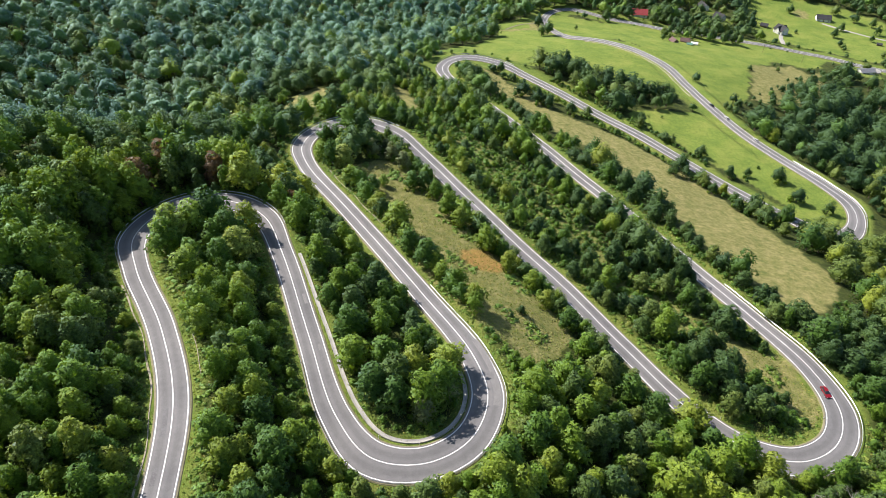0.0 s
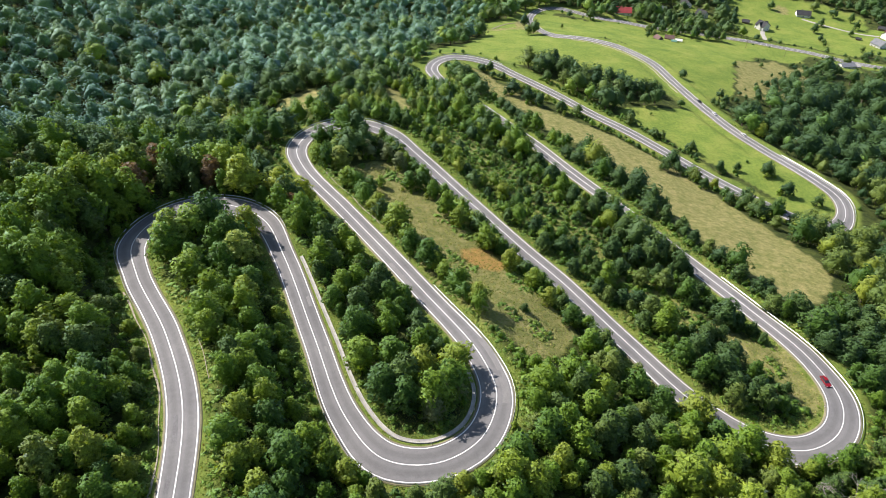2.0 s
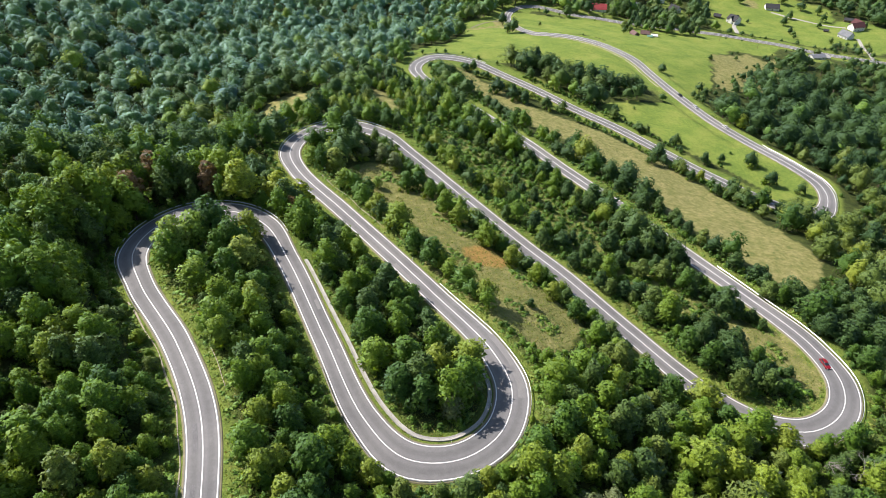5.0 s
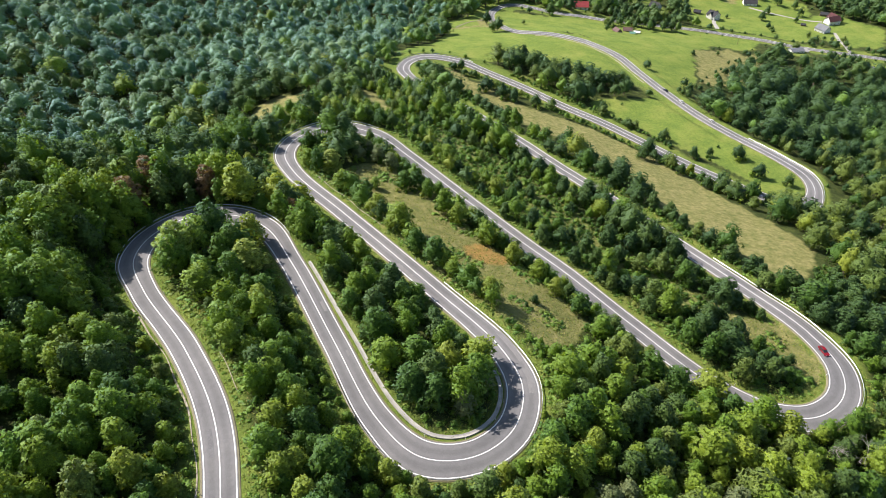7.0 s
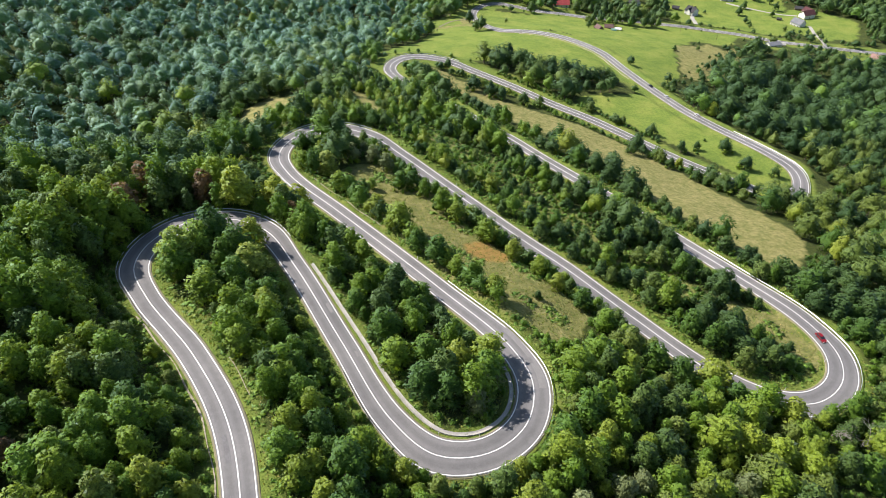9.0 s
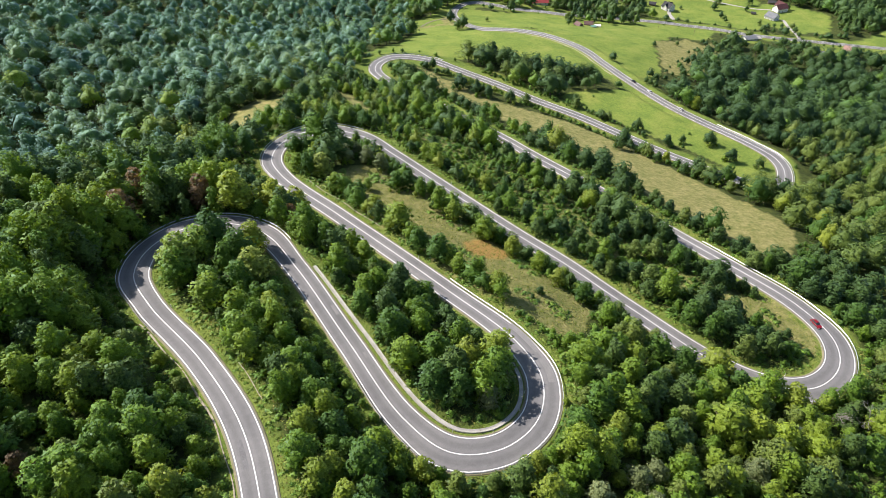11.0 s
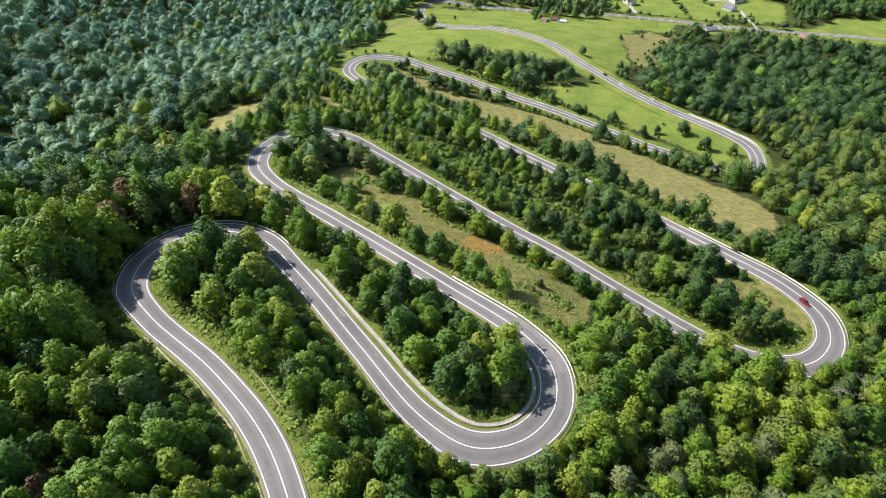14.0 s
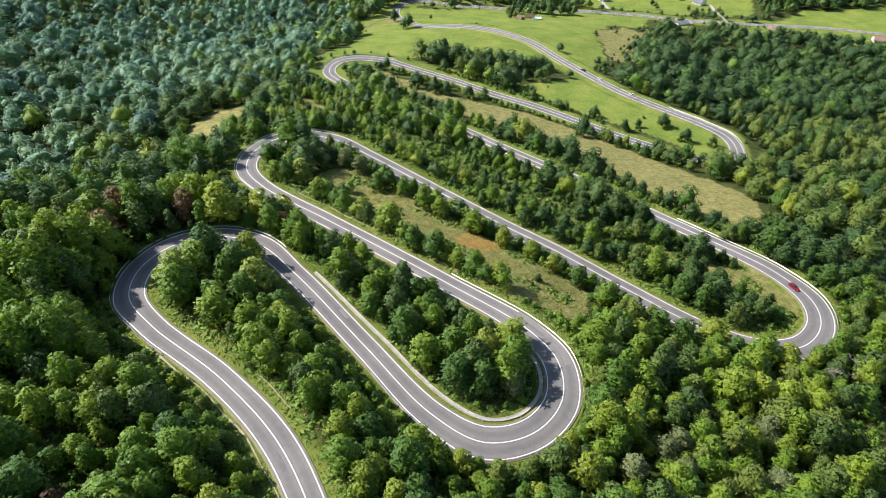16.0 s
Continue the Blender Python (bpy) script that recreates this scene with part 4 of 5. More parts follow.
def plant(x, y, z, w, h, turn, k, leaves, label, group, kinds=NEAR):
    """One tree as a thing: an empty at its foot with a trunk and a crown."""
    key = (k % len(kinds), leaves.name, len(kinds))
    if key not in CROWNS:
        CROWNS[key] = crown_mesh(kinds[key[0]], leaves)
    t = tagged(new("tree"), label, "tree", group=group)
    part("trunk", TRUNKS[k], None, t)
    part("crown", CROWNS[key], None, t)
    t.matrix_basis = Matrix.LocRotScale((x, y, z), Euler((0, 0, turn)), (w, w, h))


rs = np.random.default_rng(11)
taken, skirts = [], []
# trees that hide the lower edge of the second right-hand bend
for i in range(station(79, 108), station(99, 91), 3):
    sg = -1 if (LINE[i] - RIGHT[i])[1] < (LINE[i] + RIGHT[i])[1] else 1
    q = LINE[i] + RIGHT[i] * sg * (HALF[i] + rs.uniform(2.6, 4.2))
    SINGLE["overhang"][1].append((q[0], q[1], rs.uniform(10, 13.5)))


def off_road(spots):
    """Moves trees that would stand on the asphalt out to the verge."""
    p = np.array([a[:2] for a in spots], dtype=float)
    dd, kk, ss = near_road(p)
    gap = np.maximum(dd, HALF[kk] + 2.6)
    p = np.where((dd < HALF[kk] + 2.6)[:, None], LINE[kk] + RIGHT[kk] * (ss * gap)[:, None], p)
    return [(x, y, a[2]) for (x, y), a in zip(p, spots)]


for key, (leaves, spots) in SINGLE.items():
    spots = off_road(spots)
    zz = height([(x, y) for x, y, h in spots])
    for (x, y, h), z in zip(spots, zz):
        plant(x, y, z - 0.1, h / 10 * rs.uniform(1.2, 1.55) * (1.15 if key == "strip" else 0.9 if key in ("brown", "scrub") else 1.2 if key in ("grove", "overhang") else 1.0), h / 10 * (1.15 if key == "strip" else 1.0), rs.uniform(0, 6.28), int(rs.integers(0, 8)), leaves, SAYS[key], key + " trees", NEAR if y < 240 else MIDK)
        taken.append((x, y, h * 0.42))
        if key in ("strip", "scrub", "row", "hedge", "pale"):
            for _ in range(3):
                a, d = rs.uniform(0, 6.28), h * rs.uniform(0.2, 0.5)
                skirts.append((x + math.cos(a) * d, y + math.sin(a) * d, rs.uniform(0.2, 0.42) * h))
taken = np.array(taken)
# hedges on both sides of the grassy strip between the third and the fourth stretch, and tall trees below the fifth
hedge = []
for a, b, sg, near, every, lo, hi in (((-20, 261), (62, 134), 1, 3.4, 2, 5.5, 9.5), ((4, 124), (-47, 208), 1, 5.8, 3, 6.0, 10.0), ((102, 180), (80, 236), -1, 3.2, 3, 10.5, 13.0)):
    for i in range(station(*a), station(*b), every):
        q = LINE[i] + RIGHT[i] * sg * (HALF[i] + near + rs.uniform(0, 2.4))
        if rs.uniform() < 0.85:
            hedge.append((q[0], q[1], rs.uniform(lo, hi)))
hedge = np.array(hedge)
hedge_rows = np.c_[hedge[:, :2], height(hedge[:, :2]) - 0.2, hedge[:, 2] / 10 * rs.uniform(1.2, 1.7, len(hedge)), hedge[:, 2] / 10, rs.uniform(0, 6.28, len(hedge)), rs.integers(0, 6, len(hedge)), rs.uniform(0, 0.9, len(hedge))]
# low growth round the feet of the trees on open land
skirts = np.array(off_road(skirts))
bush_rows = np.vstack([bush_rows, np.c_[skirts[:, :2], height(skirts[:, :2]) - 0.2, skirts[:, 2] * rs.uniform(0.11, 0.17, len(skirts)), skirts[:, 2] / 10, rs.uniform(0, 6.28, len(skirts)), rs.integers(0, 5, len(skirts)), rs.uniform(0, 0.9, len(skirts))]])


def clear_of_singles(rows):
    d = np.sqrt(((rows[:, None, :2] - taken[None, :, :2]) ** 2).sum(2))
    return rows[(d > taken[None, :, 2]).all(1)]


near_rows, mid_rows, far_rows, strip_rows = (clear_of_singles(rows) for rows in (near_rows, mid_rows, far_rows, strip_rows))
strip_rows = np.vstack([strip_rows, hedge_rows])
# the trees that stand nearest to the first bends are things of their own
d, k, side = near_road(near_rows[:, :2])
close = (d < 24) & (k < station(-22, 168)) & (near_rows[:, 4] > 0.45)
close &= np.cumsum(close) <= 98
for x, y, z, w, h, turn, kind, tone in near_rows[close]:
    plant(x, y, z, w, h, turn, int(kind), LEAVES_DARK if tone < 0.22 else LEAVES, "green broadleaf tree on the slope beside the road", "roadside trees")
near_rows = near_rows[~close]
far_rows = np.vstack([far_rows, copse_rows])
rb = np.random.default_rng(51)


def hazed(rows):
    """Which trees of the western hillside, beyond the shaded valley, get leaves coloured to imitate haze."""
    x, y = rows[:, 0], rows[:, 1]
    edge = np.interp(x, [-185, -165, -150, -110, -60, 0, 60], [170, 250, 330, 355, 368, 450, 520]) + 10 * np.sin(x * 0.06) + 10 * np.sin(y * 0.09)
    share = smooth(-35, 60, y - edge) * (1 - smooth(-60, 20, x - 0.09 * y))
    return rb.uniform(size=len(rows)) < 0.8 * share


def dark_leaved(rows):
    """Which trees get the darker leaves: most of those on the eastern slopes and round the village."""
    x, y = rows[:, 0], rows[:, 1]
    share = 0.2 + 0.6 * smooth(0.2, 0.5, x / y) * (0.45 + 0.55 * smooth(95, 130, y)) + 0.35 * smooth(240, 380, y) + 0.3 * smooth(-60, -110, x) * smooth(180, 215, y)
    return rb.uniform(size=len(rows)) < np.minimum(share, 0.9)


for rows, kinds, says in ((near_rows, NEAR, "trees between the road bends"), (mid_rows, MIDK, "forest on the slopes beside the bends"), (strip_rows, MIDK, "trees on the strips between the bends"), (under_rows, FARK, "forest on the slope below the first bend"),
                          (far_rows[far_rows[:, 1] <= 500], FARK, "far forest on the hillsides"), (far_rows[(far_rows[:, 1] > 500) & (rb.uniform(size=len(far_rows)) < 0.85)], REMOTE, "distant forest round the village")):
    b = hazed(rows)
    dark = dark_leaved(rows) & ~b
    for lot, leaves, tint in ((~b & ~dark, LEAVES if kinds is NEAR or kinds is MIDK else LEAVES_DENSE, "bright green broadleaf "), (dark, LEAVES_DARK, "dark green broadleaf "), (b, LEAVES_HAZED, "haze-blue green broadleaf ")):
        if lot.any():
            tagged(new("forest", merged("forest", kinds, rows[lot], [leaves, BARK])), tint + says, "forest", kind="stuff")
tagged(new("undergrowth", merged("undergrowth", BUSH, bush_rows, [LEAVES, BARK])), "low green bushes and saplings under the trees", "bushes", kind="stuff")


def grass_tufts():
    """Tall grass and weeds on the verges and the rough strips: short leaning blades in bunches."""
    r = np.random.default_rng(21)
    p = scatter((-110, 45), (130, 250), 0.72, 22)
    p = p[p[:, 1] > 0.5 * np.abs(p[:, 0] + 20)]
    dd, kk, side = near_road(p)
    gap = dd - HALF[kk]
    rough = in_any(p, ROUGH_GRASS + SCRUB)
    p = p[(gap > 1.3) & (((gap < 10) & (r.uniform(size=len(p)) < 0.95)) | (rough & (r.uniform(size=len(p)) < 0.85)))]
    n = len(p)
    z = height(p)
    a = r.uniform(0, 6.28, n)
    h, w = r.uniform(0.1, 0.4, n), r.uniform(0.12, 0.34, n)
    c, s = np.cos(a), np.sin(a)
    q = np.stack([np.c_[p[:, 0] - c * w, p[:, 1] - s * w, z - 0.05], np.c_[p[:, 0] + c * w, p[:, 1] + s * w, z - 0.05],
                  np.c_[p[:, 0] + c * w * 0.8 - s * 0.25, p[:, 1] + s * w * 0.8 + c * 0.25, z + h], np.c_[p[:, 0] - c * w * 0.8 - s * 0.25, p[:, 1] - s * w * 0.8 + c * 0.25, z + h * 0.8]], 1).reshape(-1, 3)
    me = mesh_from("grass", q, np.arange(4 * n).reshape(-1, 4), [GRASS], None, np.repeat(r.uniform(0, 0.99, n), 4))
    return tagged(new("grass", me), "tall green and straw-coloured grass on the verges", "grass", kind="stuff")


grass_tufts()


def weeds():
    """Knee-high weeds and brambles on the verges and the rough strips."""
    r = np.random.default_rng(41)
    p = scatter((-110, 45), (130, 300), 1.45, 42)
    p = p[p[:, 1] > 0.5 * np.abs(p[:, 0] + 20)]
    dd, kk, side = near_road(p)
    gap = dd - HALF[kk]
    patchy = np.sin(p[:, 0] * 0.31 + 1.3 * np.sin(p[:, 1] * 0.23)) + np.sin(p[:, 1] * 0.27 + p[:, 0] * 0.11)
    rough = in_any(p, ROUGH_GRASS)
    ok = (gap > 1.9) & ((~rough & (gap < 8) & (r.uniform(size=len(p)) < 0.5)) | (in_any(p, SCRUB) & (r.uniform(size=len(p)) < 0.35)) | (rough & (patchy > 0.9) & (r.uniform(size=len(p)) < 0.5)))
    ok &= ~in_any(p, HAY + MEADOWS + RUSTY) & ~((gap < 3.6) & (side < 0) & (kk > station(-52, 152)) & (kk < station(9, 114)))
    p, gap = p[ok], gap[ok]
    n = len(p)
    h = np.minimum(r.uniform(0.25, 0.95, n), 0.1 + 0.16 * gap)
    rows = np.c_[p, height(p) - 0.1, r.uniform(0.2, 0.5, n) * np.minimum(1, 0.3 + 0.12 * gap), 0.7 * h / 10, r.uniform(0, 6.28, n), r.integers(0, 4, n), r.uniform(0, 0.99, n)]
    tagged(new("weeds", merged("weeds", WEED, rows, [LEAVES_LIME, BARK])), "yellow-green weeds and brambles on the verges", "weeds", kind="stuff")


weeds()


# ---- the village ----
PLASTER = surface("white_plaster", (0.62, 0.61, 0.58), (0.76, 0.75, 0.72), 0.4, 3.0)
RED_TIN = surface("red_roof_sheet", (0.26, 0.03, 0.035), (0.34, 0.05, 0.05), 0.5, 4.0, 0.8)
MAROON = surface("dark_red_roof_tile", (0.065, 0.022, 0.024), (0.105, 0.034, 0.036), 0.5, 5.0, 0.9)
DARK_TILE = surface("dark_roof_tile", (0.032, 0.033, 0.036), (0.058, 0.058, 0.062), 0.5, 5.0, 0.95)
GREY_TIN = surface("grey_roof_sheet", (0.11, 0.12, 0.135), (0.175, 0.185, 0.20), 0.4, 3.0, 0.7)
BROWN_TILE = surface("brown_roof_tile", (0.095, 0.055, 0.048), (0.16, 0.095, 0.082), 0.5, 5.0, 0.8)
PINK_TILE = surface("faded_red_roof_tile", (0.27, 0.16, 0.13), (0.36, 0.22, 0.18), 0.5, 5.0, 0.8)
TIMBER = surface("weathered_boards", (0.10, 0.075, 0.05), (0.20, 0.15, 0.10), 1.0, 6.0)
GLASS = surface("window_glass", (0.02, 0.025, 0.03), (0.04, 0.045, 0.05), 1.0, 4.0, 0.1, 0, 0.0)
WHITE = surface("white_plastic", (0.70, 0.70, 0.70), (0.80, 0.80, 0.80), 1.0, 5.0, 0.4)
GREEN_SHEET = surface("green_sheet_metal", (0.10, 0.22, 0.16), (0.16, 0.32, 0.24), 0.6, 4.0, 0.5)


def box(bm, lo, hi):
    """A box between two corners, in a bmesh."""
    lo, hi = Vector(lo), Vector(hi)
    mid = (lo + hi) / 2
    bmesh.ops.create_cube(bm, size=1.0, matrix=Matrix.Translation(mid) @ Matrix.Diagonal((*(hi - lo), 1)))


def block(lo, hi):
    bm = bmesh.new()
    box(bm, lo, hi)
    return bm


def gable_walls(w, l, eave, ridge):
    """Four walls with two gables, the ridge running along y."""
    bm = bmesh.new()
    ring = [(-w / 2, 0), (w / 2, 0), (w / 2, eave), (0, ridge), (-w / 2, eave)]
    a = [bm.verts.new((x, -l / 2, z)) for x, z in ring]
    b = [bm.verts.new((x, l / 2, z)) for x, z in ring]
    bm.faces.new(a[::-1])
    bm.faces.new(b)
    for i in range(5):
        bm.faces.new((a[i], a[(i + 1) % 5], b[(i + 1) % 5], b[i]))
    bmesh.ops.recalc_face_normals(bm, faces=bm.faces[:])
    return bm


def roof_slope(side, w, l, eave, ridge):
    """One slab of a gabled roof, with eaves that stand out and a thickness."""
    bm = bmesh.new()
    k = (ridge - eave) / (w / 2)
    x0, x1 = side * (w / 2 + 0.6), 0.0
    z0, z1 = eave - 0.6 * k + 0.1, ridge + 0.1
    low = [bm.verts.new(v) for v in ((x0, -l / 2 - 0.5, z0), (x1, -l / 2 - 0.5, z1), (x1, l / 2 + 0.5, z1), (x0, l / 2 + 0.5, z0))]
    top = [bm.verts.new(v.co + Vector((0, 0, 0.18))) for v in low]
    bm.faces.new(low)
    bm.faces.new(top)
    for i in range(4):
        bm.faces.new((low[i], low[(i + 1) % 4], top[(i + 1) % 4], top[i]))
    bmesh.ops.recalc_face_normals(bm, faces=bm.faces[:])
    return bm


def house(x, y, turn, w, l, eave, ridge, walls, tiles, label, kind="house", windows=3, chimney=True):
    """A gabled building with walls, roof slabs, chimney, door and windows."""
    h = tagged(new(kind), label, kind.replace("_", " "), group="village buildings")
    z = float(height([(x, y)])[0])
    z = min(z, *[float(height([(x + dx, y + dy)])[0]) for dx, dy in ((-3, -3), (3, 3), (3, -3), (-3, 3))]) - 0.1
    h.matrix_basis = pose(x, y, z, 0, 0, turn)
    part("wall", gable_walls(w, l, eave, ridge), walls, h)
    for s in (-1, 1):
        part("roof_slope", roof_slope(s, w, l, eave, ridge), tiles, h)
    if chimney:
        part("chimney", block((w * 0.12, l * 0.1, eave), (w * 0.12 + 0.7, l * 0.1 + 0.7, ridge + 0.9)), BROWN_TILE, h)
    if eave > 5.2:
        span, deep, top = 0.42 * l, w + 1.8, ridge - 0.7
        part("wing_wall", gable_walls(span, deep, eave, top), walls, h).matrix_basis = pose(0, 0, 0, 0, 0, 90)
        for sd in (-1, 1):
            part("wing_roof", roof_slope(sd, span, deep, eave, top), tiles, h).matrix_basis = pose(0, 0, 0, 0, 0, 90)
    part("door", block((-w / 2 - 0.05, -0.55, 0.1), (-w / 2 + 0.05, 0.55, 2.2)), TIMBER, h)
    floors = 2 if eave > 4.5 else 1
    for fl in range(floors):
        for i in range(windows):
            u = (i + 0.5) / windows - 0.5
            for sgn in (-1, 1):
                if abs(u * l) > 1.0 or sgn > 0 or fl:
                    f = part("window", block((sgn * w / 2 - 0.06, u * l - 0.65, 1.0 + 2.7 * fl), (sgn * w / 2 + 0.06, u * l + 0.65, 2.4 + 2.7 * fl)), WHITE, h)
                    part("pane", block((sgn * w / 2 - 0.08, u * l - 0.52, 1.12 + 2.7 * fl), (sgn * w / 2 + 0.08, u * l + 0.52, 2.28 + 2.7 * fl)), GLASS, f)
        for u in (-0.24, 0.24):
            f = part("window", block((u * w - 0.6, -l / 2 - 0.06, 1.0 + 2.7 * fl), (u * w + 0.6, -l / 2 + 0.06, 2.4 + 2.7 * fl)), WHITE, h)
            part("pane", block((u * w - 0.48, -l / 2 - 0.08, 1.12 + 2.7 * fl), (u * w + 0.48, -l / 2 + 0.08, 2.28 + 2.7 * fl)), GLASS, f)
    return h


house(223, 703, 80, 11, 18, 3.4, 7.8, PLASTER, RED_TIN, "low house with a bright red sheet metal roof")
house(325, 724, 30, 10, 12, 3.2, 8.0, PLASTER, DARK_TILE, "house with a steep dark grey roof among trees")
house(392, 704, 25, 11, 12, 5.4, 9.6, PLASTER, DARK_TILE, "white house with dark roof at the end of a pale drive")
house(379, 720, 60, 6, 8, 2.6, 4.6, TIMBER, DARK_TILE, "small dark outbuilding on the grass", "shed", 1, False)
house(467, 755, 75, 10, 16, 3.2, 7.0, PLASTER, DARK_TILE, "white bungalow with a dark grey roof on the meadow")
house(317, 758, 10, 9, 13, 3.6, 7.4, PLASTER, DARK_TILE, "house with a dark slate roof behind trees")
house(276, 733, 85, 5, 14, 2.8, 4.2, PLASTER, GREY_TIN, "long low building with a pale sheet roof", "outbuilding", 2, False)
house(234, 608, 15, 6, 8, 2.6, 5.0, TIMBER, BROWN_TILE, "old wooden shed with a brown tiled roof", "shed", 1, False)
house(249, 617, 70, 6, 9, 2.6, 4.8, TIMBER, BROWN_TILE, "weathered barn with a brown roof", "barn", 1, False)
house(257, 611, 70, 4, 6, 2.2, 3.2, PLASTER, WHITE, "small white sheet-roofed shed", "shed", 1, False)
house(250, 606, 70, 4, 5, 2.0, 2.8, GREEN_SHEET, GREEN_SHEET, "small green sheet metal shed", "shed", 1, False)
house(536, 684, 100, 10, 16, 4.8, 8.8, PLASTER, MAROON, "large two-storey house with a dark reddish roof")
house(541, 691, 10, 8, 11, 4.8, 9.4, PLASTER, MAROON, "house wing with a dark red tiled roof")
house(506, 657, 20, 11, 13, 4.0, 8.4, PLASTER, GREY_TIN, "white house with a blue-grey metal roof")
house(544, 712, 60, 6, 9, 2.8, 4.8, TIMBER, DARK_TILE, "dark timber outbuilding behind the houses", "outbuilding", 1, False)
house(421, 577, 95, 9, 14, 3.0, 4.4, PLASTER, GREY_TIN, "low roadside building with a flat grey roof", "building", 3, False)
house(433, 581, 95, 7, 7, 2.8, 3.8, PLASTER, CONCRETE, "small pale garage beside the main road", "garage", 1, False)
house(474, 530, 30, 8, 20, 3.0, 5.6, PLASTER, GREY_TIN, "long barn with a pale grey roof", "barn", 3, False)
house(519, 541, 30, 8, 10, 3.0, 6.0, PLASTER, PINK_TILE, "house with a faded pink tiled roof")
house(621, 489, 60, 9, 11, 3.2, 6.6, PLASTER, PINK_TILE, "house with an orange-red tiled roof by the road")
house(495, 678, 60, 4, 5, 2.2, 3.2, TIMBER, DARK_TILE, "small dark garden shed", "shed", 1, False)


def track(points, width, material, name, label):
    """A narrow lane laid on the ground."""
    c = spline(points, 1.5)
    t = np.gradient(c, axis=0)
    t /= np.linalg.norm(t, axis=1)[:, None]
    nn = np.c_[t[:, 1], -t[:, 0]]
    rows = []
    for o, lift in ((-width / 2 - 0.4, -0.3), (-width / 2, 0.22), (width / 2, 0.22), (width / 2 + 0.4, -0.3)):
        p = c + nn * o
        rows.append(np.c_[p, height(p) + lift])
    n = len(c)
    i = (np.arange(n - 1)[:, None] * 4 + np.arange(3)[None]).ravel()
    return tagged(new(name, mesh_from(name, np.stack(rows, 1).reshape(-1, 3), np.c_[i, i + 1, i + 5, i + 4], [material])), label, name.replace("_", " "), kind="structure")


track([(390, 696), (384, 684), (378, 668), (373, 655)], 4.5, CONCRETE, "driveway", "pale paved drive from the house to the road")
track([(462, 745), (482, 722), (505, 702), (528, 690)], 3.0, CONCRETE, "farm_track", "pale gravel track across the meadow")
track([(519, 652), (508, 628), (498, 600), (486, 577)], 3.5, CONCRETE, "driveway", "pale lane between the gardens and the road")
track([(61, 590), (74, 612), (92, 628), (104, 640)], 2.0, GRAVEL, "farm_track", "worn track across the upper meadow")

# clipped conifers along the main road
hedge_mesh = crown_mesh(BUSH[0], LEAVES)
stem_mesh = mesh_from("trunk", BUSH[0][2][0], BUSH[0][2][1], [BARK])
for i in range(26):
    a = (343 + i * 2.3 if i < 13 else 350 + i * 2.3)
    b = 657 - (a - 343) * 0.36
    t = tagged(new("conifer_shrub"), "small dark clipped conifer in a garden hedge", "shrub", group="garden hedge")
    part("trunk", stem_mesh, None, t)
    part("crown", hedge_mesh, None, t)
    t.matrix_basis = Matrix.LocRotScale((a, b, float(height([(a, b)])[0])), Euler((0, 0, i)), (0.18, 0.18, 0.24))

# ---- vehicles ----
TYRE = surface("tyre_rubber", (0.02, 0.02, 0.02), (0.04, 0.04, 0.04), 2, 10)
CHROME = surface("alloy_rim", (0.5, 0.5, 0.52), (0.65, 0.65, 0.67), 2, 10, 0.3, 0.9)
CAR_PAINT = {c: surface(c + "_car_paint", tuple(0.85 * v for v in rgb), rgb, 0.5, 3, 0.25, 0.1, 0.02) for c, rgb in
             (("red", (0.26, 0.012, 0.02)), ("white", (0.75, 0.75, 0.75)), ("dark", (0.03, 0.035, 0.04)))}
LAMP = surface("lamp_lens", (0.6, 0.6, 0.58), (0.75, 0.75, 0.72), 2, 10, 0.15)


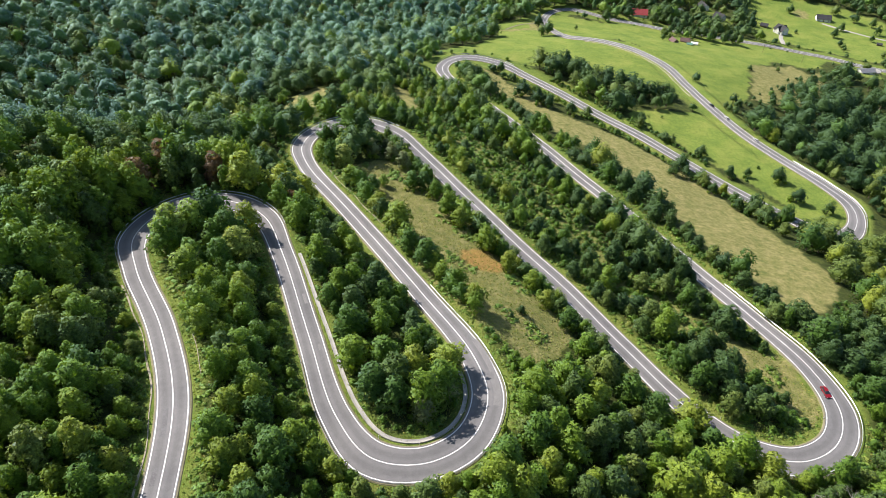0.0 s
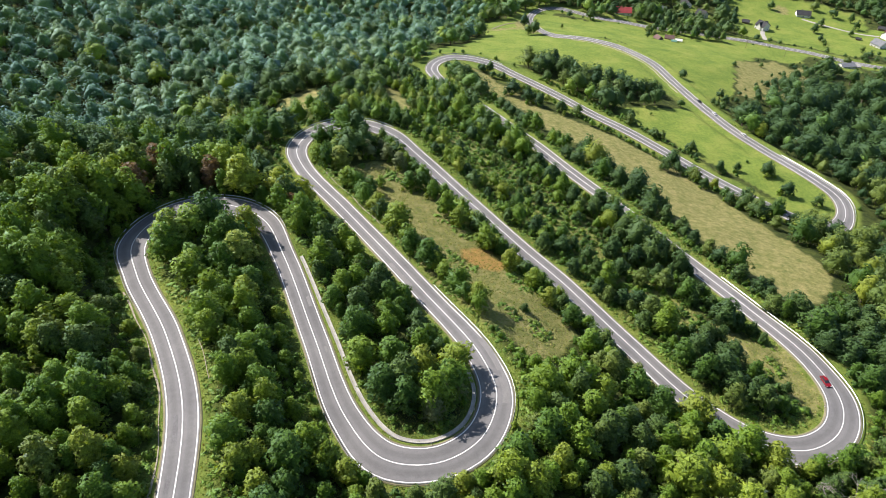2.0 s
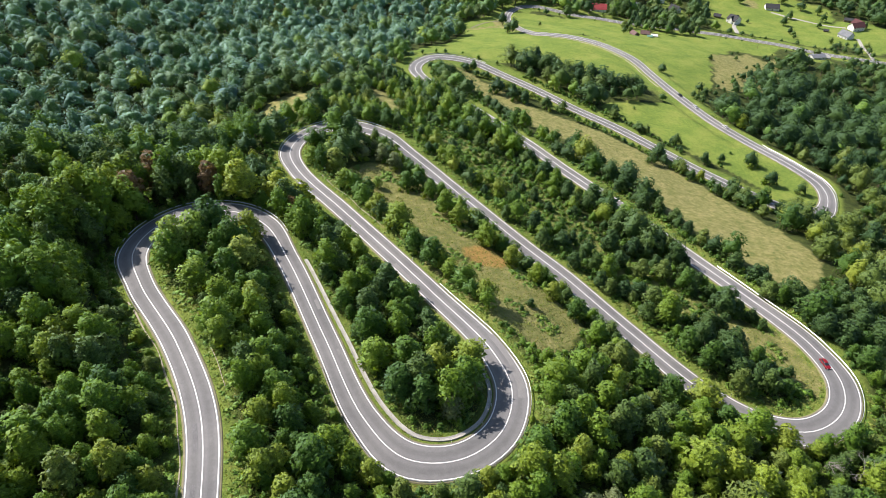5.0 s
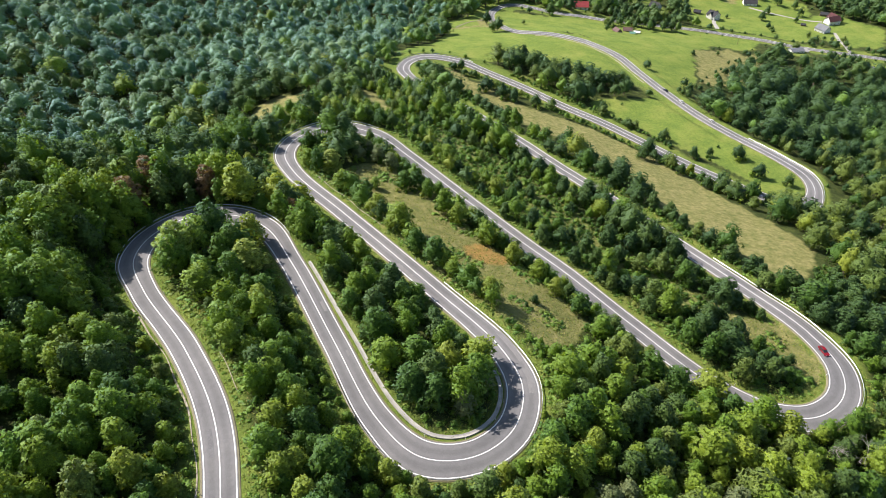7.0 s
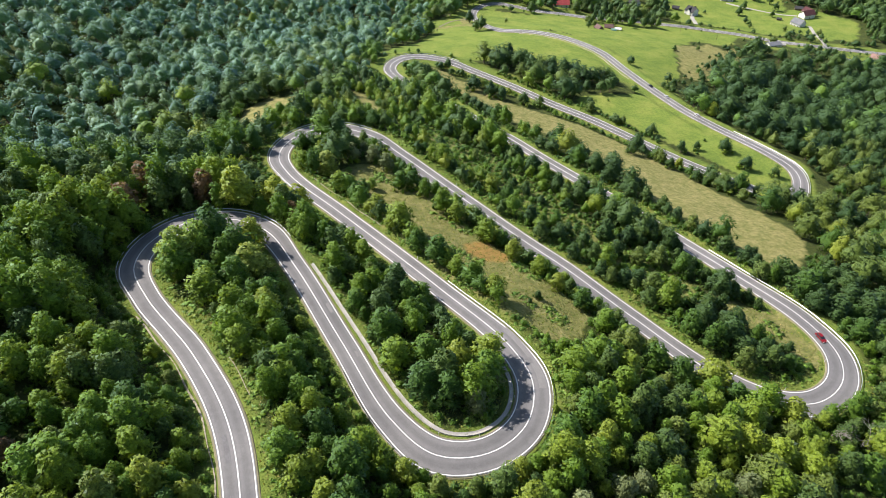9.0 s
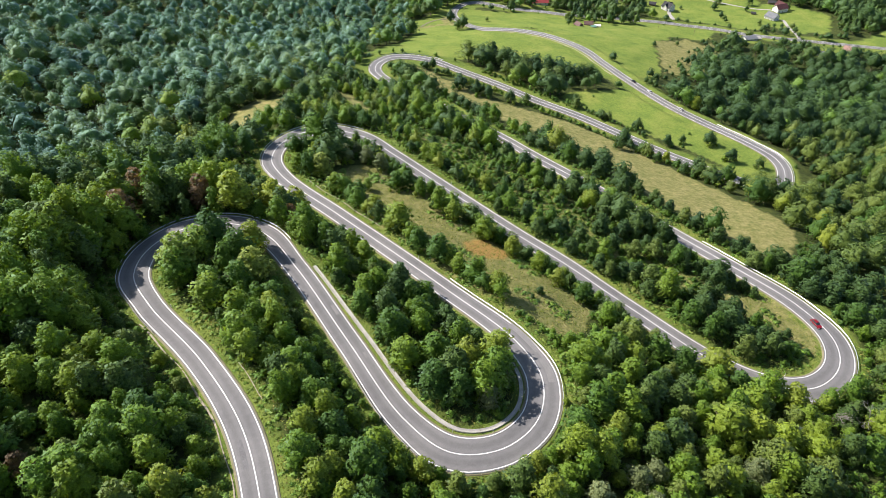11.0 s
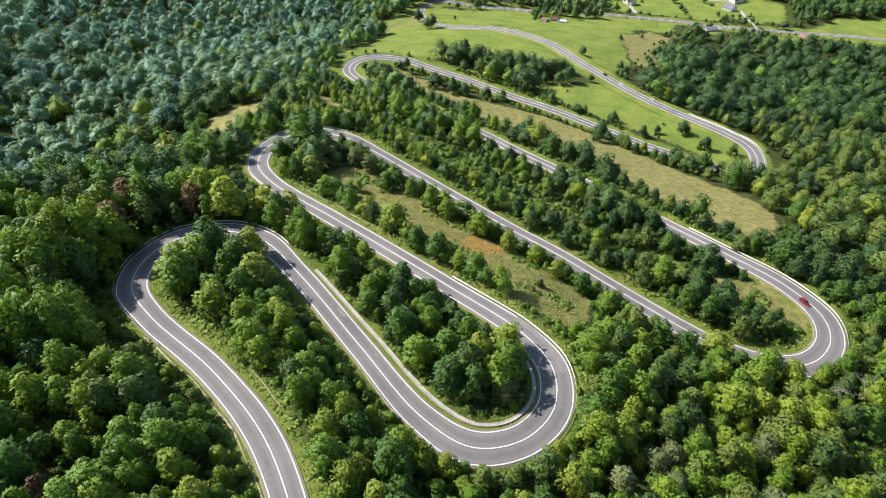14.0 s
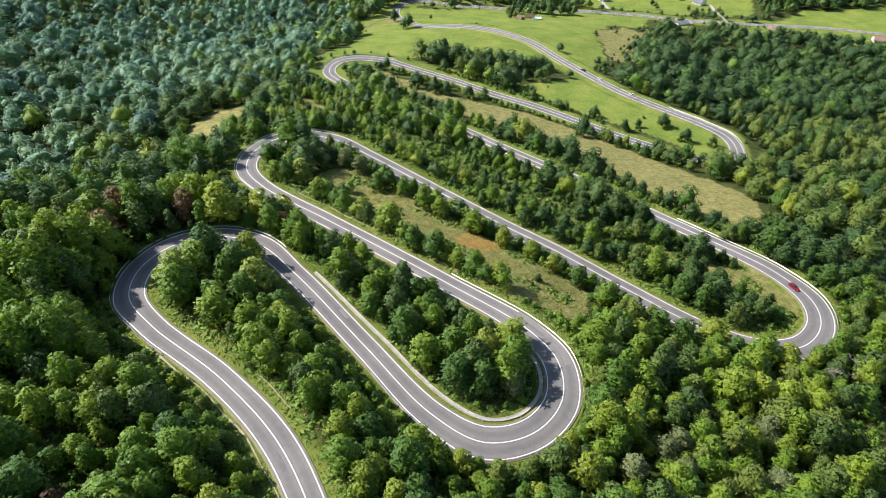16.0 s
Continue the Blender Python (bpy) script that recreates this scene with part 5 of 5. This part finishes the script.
def car(x, y, colour, back=False):
    """A saloon car on the road: body, cabin, four wheels, lamps."""
    i = station(x, y)
    c = tagged(new("car"), colour + " car driving on the asphalt road", "car", group="cars on the road")
    head = math.degrees(math.atan2(TAN[i, 1], TAN[i, 0])) + (180 if back else 0)
    off = 1.7 * (-1 if back else 1)
    p = LINE[i] + RIGHT[i] * off
    c.matrix_basis = pose(p[0], p[1], ROAD_Z[i] + 0.04, 0, 0, head)
    bm = bmesh.new()
    outline = [(-2.15, 0.35), (2.15, 0.35), (2.2, 0.62), (1.95, 0.80), (0.95, 0.92), (-1.75, 0.95), (-2.15, 0.85)]
    l = [bm.verts.new((u, -0.86, z)) for u, z in outline]
    r = [bm.verts.new((u, 0.86, z)) for u, z in outline]
    bm.faces.new(l)
    bm.faces.new(r[::-1])
    for k in range(len(l)):
        bm.faces.new((l[k], r[k], r[(k + 1) % len(l)], l[(k + 1) % len(l)]))
    bmesh.ops.recalc_face_normals(bm, faces=bm.faces[:])
    bmesh.ops.bevel(bm, geom=bm.edges[:], offset=0.07, segments=2, affect="EDGES")
    body = part("body", bm, CAR_PAINT[colour], c)
    bm = bmesh.new()
    low, high = [(-1.75, 0.93), (1.0, 0.91)], [(-1.25, 1.42), (0.25, 1.42)]
    v = [[bm.verts.new((u, s * (0.80 if z < 1 else 0.62), z)) for u, z in (low[0], low[1], high[1], high[0])] for s in (-1, 1)]
    bm.faces.new(v[0])
    bm.faces.new(v[1][::-1])
    for k in range(4):
        bm.faces.new((v[0][k], v[1][k], v[1][(k + 1) % 4], v[0][(k + 1) % 4]))
    bmesh.ops.recalc_face_normals(bm, faces=bm.faces[:])
    part("cabin_glass", bm, GLASS, c, "dark glass cabin")
    part("roof_panel", block((-1.2, -0.6, 1.41), (0.2, 0.6, 1.46)), CAR_PAINT[colour], c)
    for u in (-1.35, 1.35):
        for s in (-1, 1):
            bm = bmesh.new()
            bmesh.ops.create_cone(bm, cap_ends=True, segments=16, radius1=0.32, radius2=0.32, depth=0.22, matrix=pose(u, s * 0.80, 0.32, 90))
            wheel = part("wheel", bm, TYRE, c)
            bm = bmesh.new()
            bmesh.ops.create_cone(bm, cap_ends=True, segments=12, radius1=0.2, radius2=0.2, depth=0.24, matrix=pose(u, s * 0.80, 0.32, 90))
            part("rim", bm, CHROME, wheel)
    for s in (-1, 1):
        part("headlight", block((2.08, s * 0.62 - 0.18, 0.60), (2.22, s * 0.62 + 0.18, 0.72)), LAMP, c)
        part("tail_light", block((-2.2, s * 0.66 - 0.14, 0.62), (-2.1, s * 0.66 + 0.14, 0.78)), CAR_PAINT["red"], c)


car(199, 402, "dark")
car(200, 381, "white")
car(208, 350, "white")
car(126, 118, "red", True)

# ---- roadside furniture ----
RED_PLASTIC = surface("red_reflector", (0.5, 0.04, 0.03), (0.6, 0.06, 0.05), 2, 10, 0.3)


def delineator(x, y, side):
    """A white marker post with a dark band and a reflector."""
    i = station(x, y)
    p = LINE[i] + RIGHT[i] * side * (HALF[i] + 0.95)
    d = tagged(new("delineator_post"), "white plastic roadside marker post", "marker post", group="marker posts")
    d.matrix_basis = pose(p[0], p[1], ROAD_Z[i] - 0.3, 0, 0, math.degrees(math.atan2(TAN[i, 1], TAN[i, 0])))
    part("post", block((-0.05, -0.06, 0), (0.05, 0.06, 1.25)), WHITE, d)
    part("band", block((-0.055, -0.065, 0.95), (0.055, 0.065, 1.15)), TYRE, d)
    part("reflector", block((-0.06, -0.03, 1.0), (0.06, 0.03, 1.1)), RED_PLASTIC, d)


for i in range(12):
    k = station(-60, 70) + i * 34
    delineator(*LINE[k], 1 if i % 2 else -1)
for x, y, s in ((-19, 82, -1), (-4, 80, -1), (7, 87, -1), (81, 104, -1), (96, 95, -1), (120, 106, -1), (-102, 157, 1), (-62, 255, 1)):
    delineator(x, y, s)


def pole(x, y, tall=8.0):
    """A wooden power pole with a crossarm and insulators."""
    p = tagged(new("power_pole"), "thin wooden power pole standing in the grass", "power pole", group="power poles")
    p.matrix_basis = pose(x, y, float(height([(x, y)])[0]) - 0.3)
    bm = bmesh.new()
    bmesh.ops.create_cone(bm, cap_ends=True, segments=8, radius1=0.16, radius2=0.10, depth=tall, matrix=pose(0, 0, tall / 2))
    part("pole", bm, TIMBER, p)
    part("crossarm", block((-0.9, -0.06, tall - 0.6), (0.9, 0.06, tall - 0.45)), TIMBER, p)
    for u in (-0.8, 0.0, 0.8):
        part("insulator", block((u - 0.05, -0.05, tall - 0.45), (u + 0.05, 0.05, tall - 0.25)), WHITE, p)


pole(363, 593)
pole(330, 612)
pole(398, 577)


def patch(a, length, lo, hi, material, label):
    """A relaid strip of asphalt, a little proud of the old surface."""
    i = station(*a)
    j = i + int(length / 2)
    f = [np.full(len(LINE), lo), np.full(len(LINE), hi)]
    me = ribbon(f, [0.022 + 0.06 * (1 - abs(lo) / HALF[i]), 0.022 + 0.06 * (1 - abs(hi) / HALF[i])], material, "asphalt_patch", i, j)
    part("asphalt_patch", me, None, road, label)


NEW_TAR = surface("fresh_tar", (0.11, 0.108, 0.11), (0.15, 0.148, 0.15), 0.3, 4.0, 0.8)
OLD_TAR = surface("bleached_asphalt", (0.178, 0.175, 0.17), (0.212, 0.208, 0.202), 0.3, 4.0, 0.9)
for a, length, lo, hi, m in (((10, 108), 14, 2.2, 3.9, OLD_TAR), ((12.5, 99), 10, 1.6, 3.6, OLD_TAR), ((-62, 80), 10, -2.2, -1.0, NEW_TAR), ((-60, 66), 6, -2.3, -1.2, NEW_TAR),
                             ((-45, 135), 6, -2.6, -1.7, OLD_TAR), ((-38, 116), 5, -2.4, -1.6, OLD_TAR), ((-30, 180), 12, 1.2, 2.6, NEW_TAR), ((50, 153), 14, -2.6, -1.2, NEW_TAR),
                             ((115, 150), 16, 0.8, 2.4, NEW_TAR), ((-10, 147), 16, -2.8, -1.4, OLD_TAR)):
    patch(a, length, lo, hi, m, "relaid strip of asphalt")


def bare_tree(x, y, h):
    """A dead tree: trunk and forking grey branches, no leaves."""
    r = np.random.default_rng(int(x))
    t = tagged(new("tree"), "bare grey dead tree among green trees", "tree")
    t.matrix_basis = pose(x, y, float(height([(x, y)])[0]) - 0.2)
    bm = bmesh.new()

    def limb(p, q, r0, r1):
        d = q - p
        m = Matrix.Translation((p + q) / 2) @ d.to_track_quat("Z", "Y").to_matrix().to_4x4()
        bmesh.ops.create_cone(bm, cap_ends=True, segments=5, radius1=r0, radius2=r1, depth=d.length, matrix=m)

    def fork(p, d, length, rad, depth):
        q = p + d * length
        limb(p, q, rad, rad * 0.65)
        if depth:
            for _ in range(3):
                nd = (d + Vector(r.normal(scale=0.5, size=3))).normalized()
                nd.z = abs(nd.z) * 0.7 + 0.1
                fork(q, nd.normalized(), length * r.uniform(0.6, 0.85), rad * 0.6, depth - 1)
    fork(Vector((0, 0, 0)), Vector((0.05, 0.02, 1)).normalized(), h * 0.32, 0.22, 0)
    part("trunk", bm, DEADWOOD, t)
    bm = bmesh.new()
    for _ in range(3):
        fork(Vector((0.05, 0.02, 1)).normalized() * h * 0.3, Vector((r.normal() * 0.5, r.normal() * 0.5, 1)).normalized(), h * 0.3, 0.14, 3)
    part("branches", bm, DEADWOOD, t)


DEADWOOD = surface("dead_wood", (0.20, 0.18, 0.16), (0.34, 0.31, 0.28), 1.0, 8.0)
bare_tree(108, 76, 11)
bare_tree(101, 82, 8)
